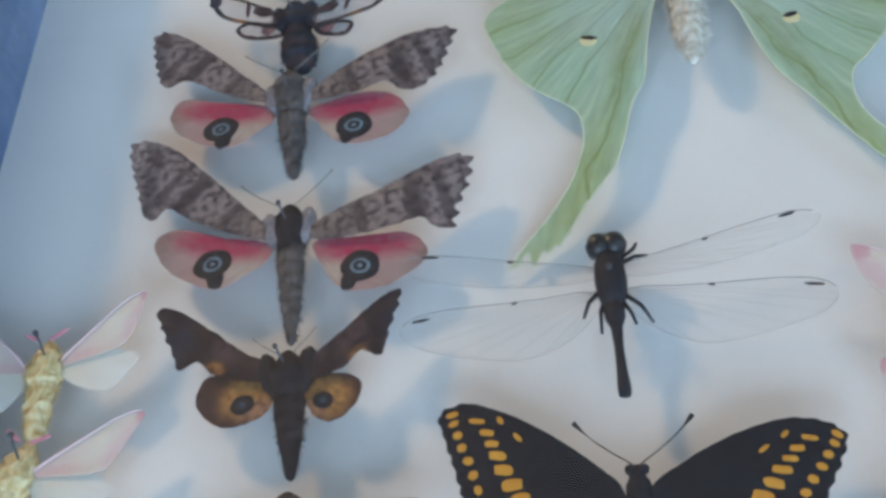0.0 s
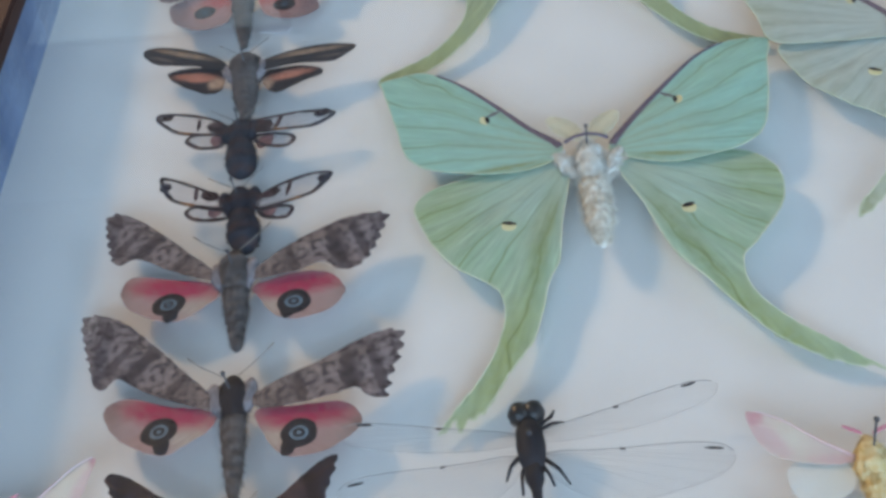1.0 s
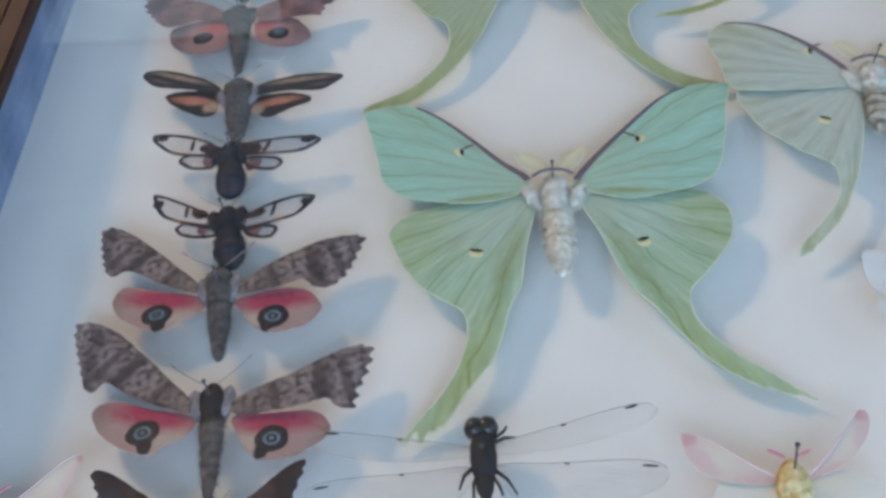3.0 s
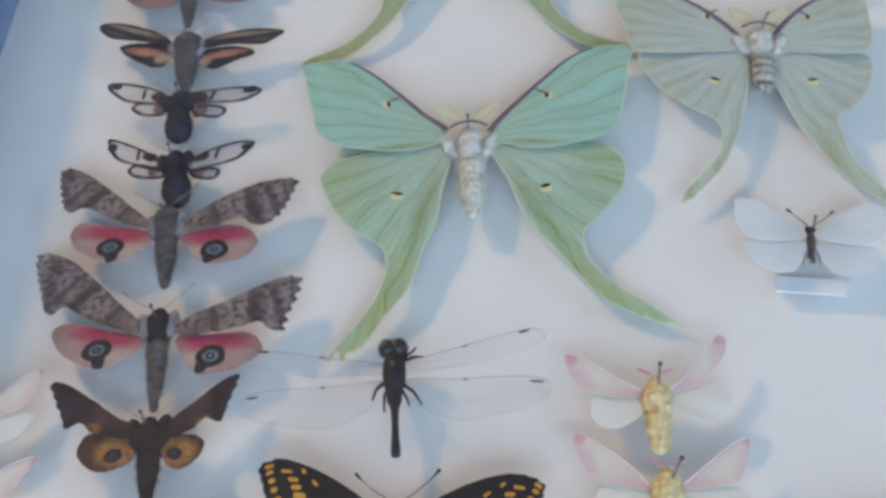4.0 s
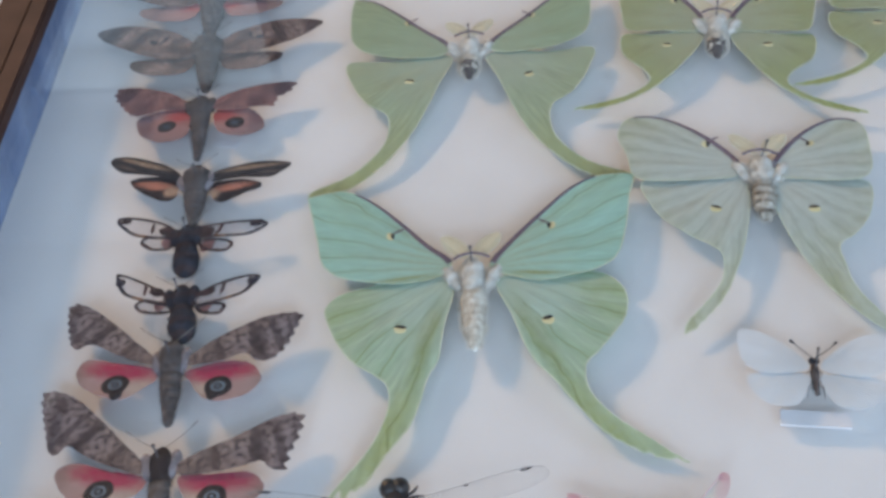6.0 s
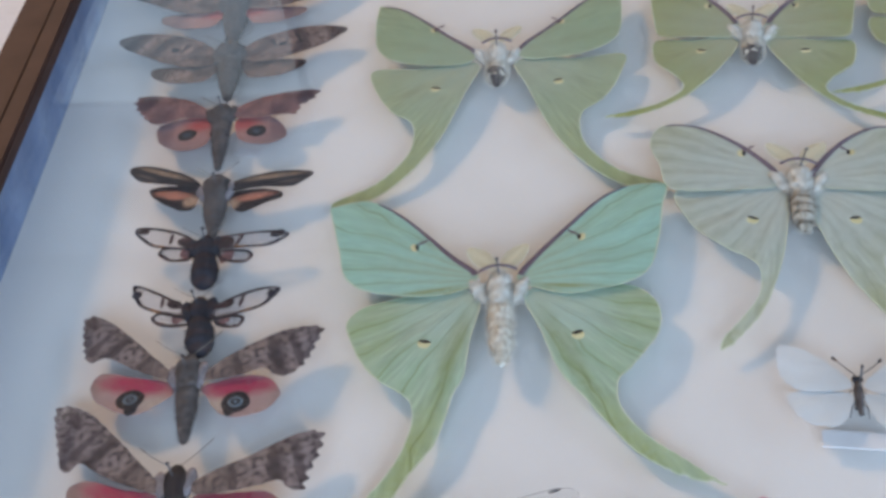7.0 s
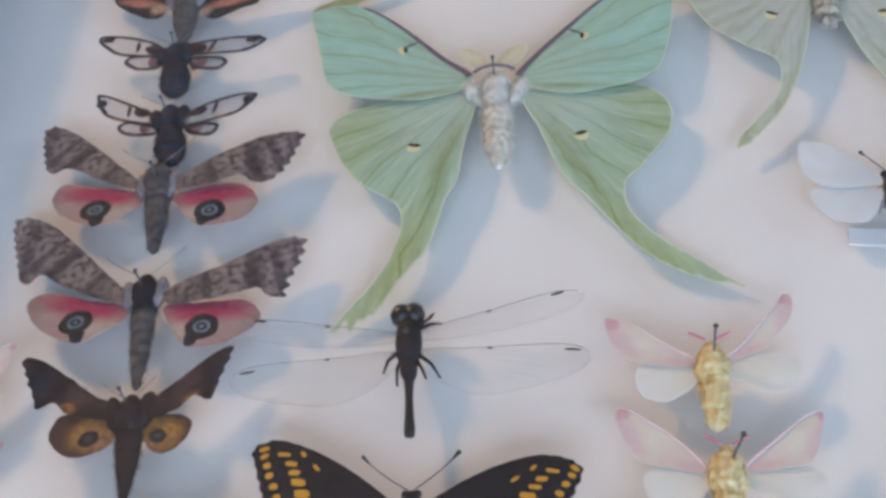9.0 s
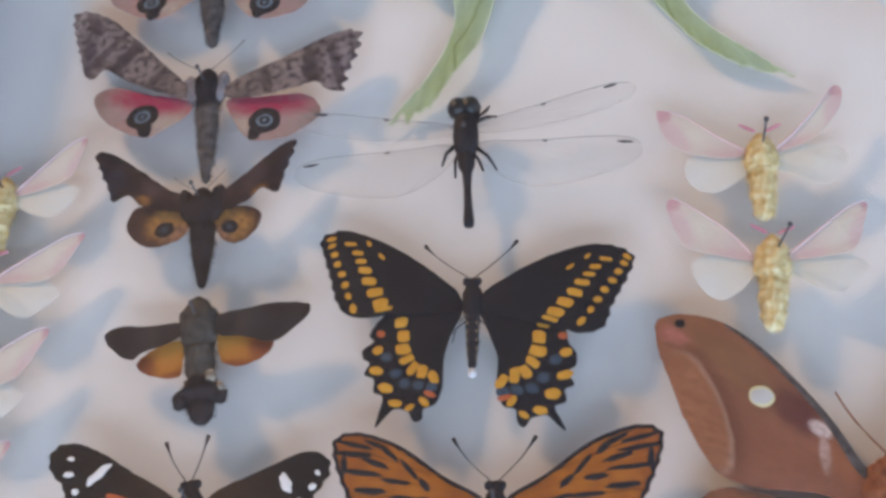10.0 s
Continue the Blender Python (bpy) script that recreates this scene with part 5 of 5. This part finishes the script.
adm_white = [("white_patch", 15.2, 8.6, 2.2, 0.9, -35, WHITE, 0), ("white_patch", 20.2, 9.4, 0.8, 0.6, 0, WHITE, 0), ("white_patch", 20.0, 12.2, 0.6, 0.45, 0, WHITE, 0),
             ("white_patch", 19.0, 6.2, 0.7, 0.5, 0, WHITE, 0), ("orange_band", 10.5, 2.2, 1.2, 4.6, -55, RED, 0)]
butterfly("admiral_butterfly", "black admiral butterfly with white wing patches", -50.4, -149.1, 12.1, (ADM_FR, ADM_FW, ADM_HR, ADM_HW), (ADM_W, ADM_W), adm_white,
          [("orange_margin", 13, -14, 3.6, 1.0, 40, RED, 0)], 1.9, 4.5, -11, (3.0, 7.0), BROWNFUR, 0.07)
white = butterfly("white_butterfly", "small white butterfly beside a label card", 77.1, -38.3, -5.0, (PIE_FW, PIE_FW, PIE_HW, PIE_HW), (PIE_W, PIE_W), (), (), 0.9, 3.6, -6.5, (4.4, 4.2),
                  GREYFUR, 0.05, 1.0, pin_up=6.5)
part("label_card", box(bmesh.new(), -0.0076, 0.0070, -0.0128, -0.0085, -0.0002, 0.0002), CARD, white, "small blank white label card", smooth=False,
     at=Matrix.Translation((0, 0, WZ - BOARD - 0.003)))

# ---- giant silk moth ----
POL_FW = [(2, 1.5), (5, 4), (9.5, 10.5), (15, 16.5), (21, 22), (27.5, 26), (33, 26.8), (37, 25.5), (37.2, 22.5), (36, 18.5), (33.5, 13), (31, 7.5), (28, 2.6), (25, -0.6), (20, -1.8), (12, -1.4), (4, -2)]
POL_HW = [(3, -2), (14, -2.5), (25, -2), (29, -8), (28, -17), (22, -25), (14, -28), (7, -24), (3.5, -12)]
POLY_W = wing_mat("red_brown_wing", (0.36, 0.13, 0.075), (0.31, 0.12, 0.07), (0.33, 0.14, 0.08), (0.20, 0.08, 0.045), 0.044, 26, 0.3, 0.4, (0.20, 0.085, 0.05), 1300, 0.2, 0.05,
                  blobs=[(24, 18, 10, 3.2, 38, (0.29, 0.155, 0.075), 0.7, 0.6), (27.6, 9.6, 3.8, 11.4, -24, (0.15, 0.055, 0.035), 0.35, 0.75),
                         (28.9, 9.5, 3.6, 11.2, -24, (0.50, 0.30, 0.22), 0.08, 0.8), (29.5, 9.4, 3.6, 11.0, -24, (0.40, 0.165, 0.085), 0.10, 1.0),
                         (14.6, 11.2, 4.8, 2.6, 38, (0.13, 0.04, 0.042), 0.45, 0.85), (11, 8.8, 1.9, 1.2, 30, (0.74, 0.58, 0.54), 0.35, 1.0),
                         (10.2, 4.8, 0.8, 2.8, -8, (0.66, 0.45, 0.39), 0.45, 0.9), (6.6, 4.6, 3.0, 3.4, 0, (0.42, 0.15, 0.07), 0.6, 0.8),
                         (34.4, 22.6, 2.6, 1.4, 25, (0.52, 0.18, 0.15), 0.6, 0.8)], ref=POL_FW, fibre=0.22)
POLY_H = wing_mat("rust_hindwing", (0.36, 0.13, 0.075), (0.31, 0.12, 0.07), (0.33, 0.14, 0.08), (0.20, 0.08, 0.045), 0.034, 26, 0.3, 0.5, (0.19, 0.085, 0.05), 900, 0.2, 0.05)
poly, mid = stand("silk_moth", "large reddish brown silk moth with clear round eyespots", "moth", 56.5, -143.4, -6.8)
for side in (1, -1):
    # the right forewing is set more steeply than the left one
    c, k = (math.cos(math.radians(17)), math.sin(math.radians(17))) if side == 1 else (1.0, 0.0)
    ox, oy, lean = (-2.4, 1.4, 17) if side == 1 else (0.0, 0.0, 0)
    place = lambda x, y: (c * x - k * y + ox, k * x + c * y + oy)
    ex, ey = place(20, 13)
    marks = [("tip_mark", 33.5, 24.9, 0.9, 0.8, 0, DARK, 0)]
    marks = [(m[0],) + place(m[1], m[2]) + (m[3], m[4], m[5] + lean) + m[6:] for m in marks]
    wing(poly, "forewing", [place(*q) for q in POL_FW], POLY_W, side, 0, eyespot(ex, ey, 2.0, ((1, LEMON), (0.84, SPOT))) + marks,
         (5, 1.6, GREYFUR), 0.12, 0.0003, 2.0, 3.0, 0.001 if side == -1 else 0.0016)
    wing(poly, "hindwing", POL_HW, POLY_H, side, 0, eyespot(15, -11, 4.5, ((1, BLACK), (0.6, LEMON))), None, 0.12, 0.0003, 2.0, 2.0)
torso(poly, RUSTFUR, [(7.5, 0.6), (6.5, 1.8), (5, 2.2)], [(6, 2), (4, 4.2), (0, 5), (-4, 4.4), (-6, 3)], segments(-4, -22, 4.2, 2.5, 7), 380, 1.2)
antennae(poly, 1.2, 6, 8, 9, RUSTFUR, 0.0, 0.0, 0.16)
pin(poly, mid, 0, 1, 6.5)
raise_parts(poly, mid)

# ---- dragonfly ----
DRA_FW = [(1.5, 2.5), (13, 4.6), (23, 6.5), (29, 7.2), (32.5, 5.8), (30, 3), (22, 0.8), (12.5, -0.2), (3, 0.2)]
DRA_HW = [(1.5, -2), (12.5, -3.4), (24, -4.6), (30, -6.2), (31.5, -9), (28.5, -11.6), (20.5, -13.4), (11.5, -13.6), (4, -8.5)]
fly, mid = stand("dragonfly", "black-bodied dragonfly with clear veined wings", "dragonfly", -12.2, -75.4, 6.0)
for side in (1, -1):
    for nm, out, tr in (("forewing", DRA_FW, 3 if side > 0 else 3), ("hindwing", DRA_HW, 3 if side > 0 else 6)):
        w = wing(fly, nm, out, FILM, side, tr, [("wing_stigma", out[3][0] - 1.2, out[3][1] - 0.15, 1.4, 0.3, 8 if nm == "forewing" else -14, BLACK, 1)], None, 0.0, 0.0001, 0.5, 1.0)
        hinge = Vector(out[0])
        axis = middle(out) - hinge
        back = Matrix.Rotation(-math.atan2(axis.y, axis.x), 2)

        def on_wing(x, y):
            q = back @ (Vector((x, y)) - hinge)
            return (q.x * side, q.y, 0.15)

        ring = smooth_loop(out)
        part("leading_vein", tube([on_wing(q.x, q.y) for q in ring[:20:2]], 0.085, 5), VEIN, w)
        part("rim_vein", tube([on_wing(q.x, q.y) for q in ring[19::2]], 0.028, 5), VEIN, w)
        for k in (0.1, 0.22, 0.34, 0.46, 0.58, 0.7, 0.82, 0.93):
            far = ring[int(18 + 22 * k)]
            bow = hinge + (far - hinge) * 0.5 + Vector((0, 0.8 - k))
            part("vein", tube([on_wing(hinge.x + 0.3, hinge.y - 0.6 * k), on_wing(bow.x, bow.y), on_wing(far.x, far.y)], 0.02, 4), VEIN, w)
        nx, ny = out[1][0] + 2, out[1][1] + (0.1 if nm == "forewing" else -0.4)
        p = on_wing(nx, ny)
        part("wing_node", oval(0.5, 0.22), GREYFUR, w, at=Matrix.Translation((p[0] * 1e-3, p[1] * 1e-3, 0.0003)))
for sx in (-1.15, 1.15):
    part("eye", lathe([(2.1, 0.3), (1.5, 1.6), (0, 2.1), (-1.4, 1.7), (-2.0, 0.3)], 16, 1.0), EYE, fly, at=Matrix.Translation((sx * 1e-3, 0.0062, 0.0006)))
part("head", lathe([(8.4, 0.5), (7.6, 1.7), (6, 2.0), (4.6, 1.4)], 14, 0.9), BLACK, fly)
part("thorax", lathe([(5, 1.2), (3.4, 2.2), (0, 2.5), (-3, 2.2), (-5, 1.5)], 14, 1.0, 0.08), BLACK, fly)
part("abdomen", lathe([(-4, 1.7), (-7, 1.5), (-8.5, 0.9), (-12, 0.7), (-16, 0.8), (-19, 1.0), (-20, 0.9)], 12, 1.0, 0.03), BLACK, fly)
for side, x0, y0, x1, y1, x2, y2 in ((1, 2, 4, 4, 5, 4.6, 7), (1, 2, 3, 4, 3.6, 6, 4.4), (1, 2, -3, 4, -5.5, 5.5, -8), (1, 1.4, -4, 2.4, -6.5, 3, -8), (-1, 2, -2, 3.6, -4, 4.6, -6), (-1, 1.4, -4, 2, -6, 2.2, -9)):
    part("leg", tube([(side * x0, y0, 0), (side * x1, y1, 0.6), (side * x2, y2, -0.6)], [0.4, 0.33, 0.22], 6), BLACK, fly)
pin(fly, mid, 0, 0.5, 3)
raise_parts(fly, mid)

scrap = tagged(part("paper_scrap", sheet([(-0.004, -0.0012), (0.0035, -0.0022), (0.0042, 0.001), (-0.003, 0.002)], 0.0002, cuts=0), CARD, None, smooth=False),
               "small torn scrap of cream paper on the board", "scrap")
scrap.matrix_basis = pose(-0.0775, 0.0630, BOARD + 0.0003, 0, 0, -8)
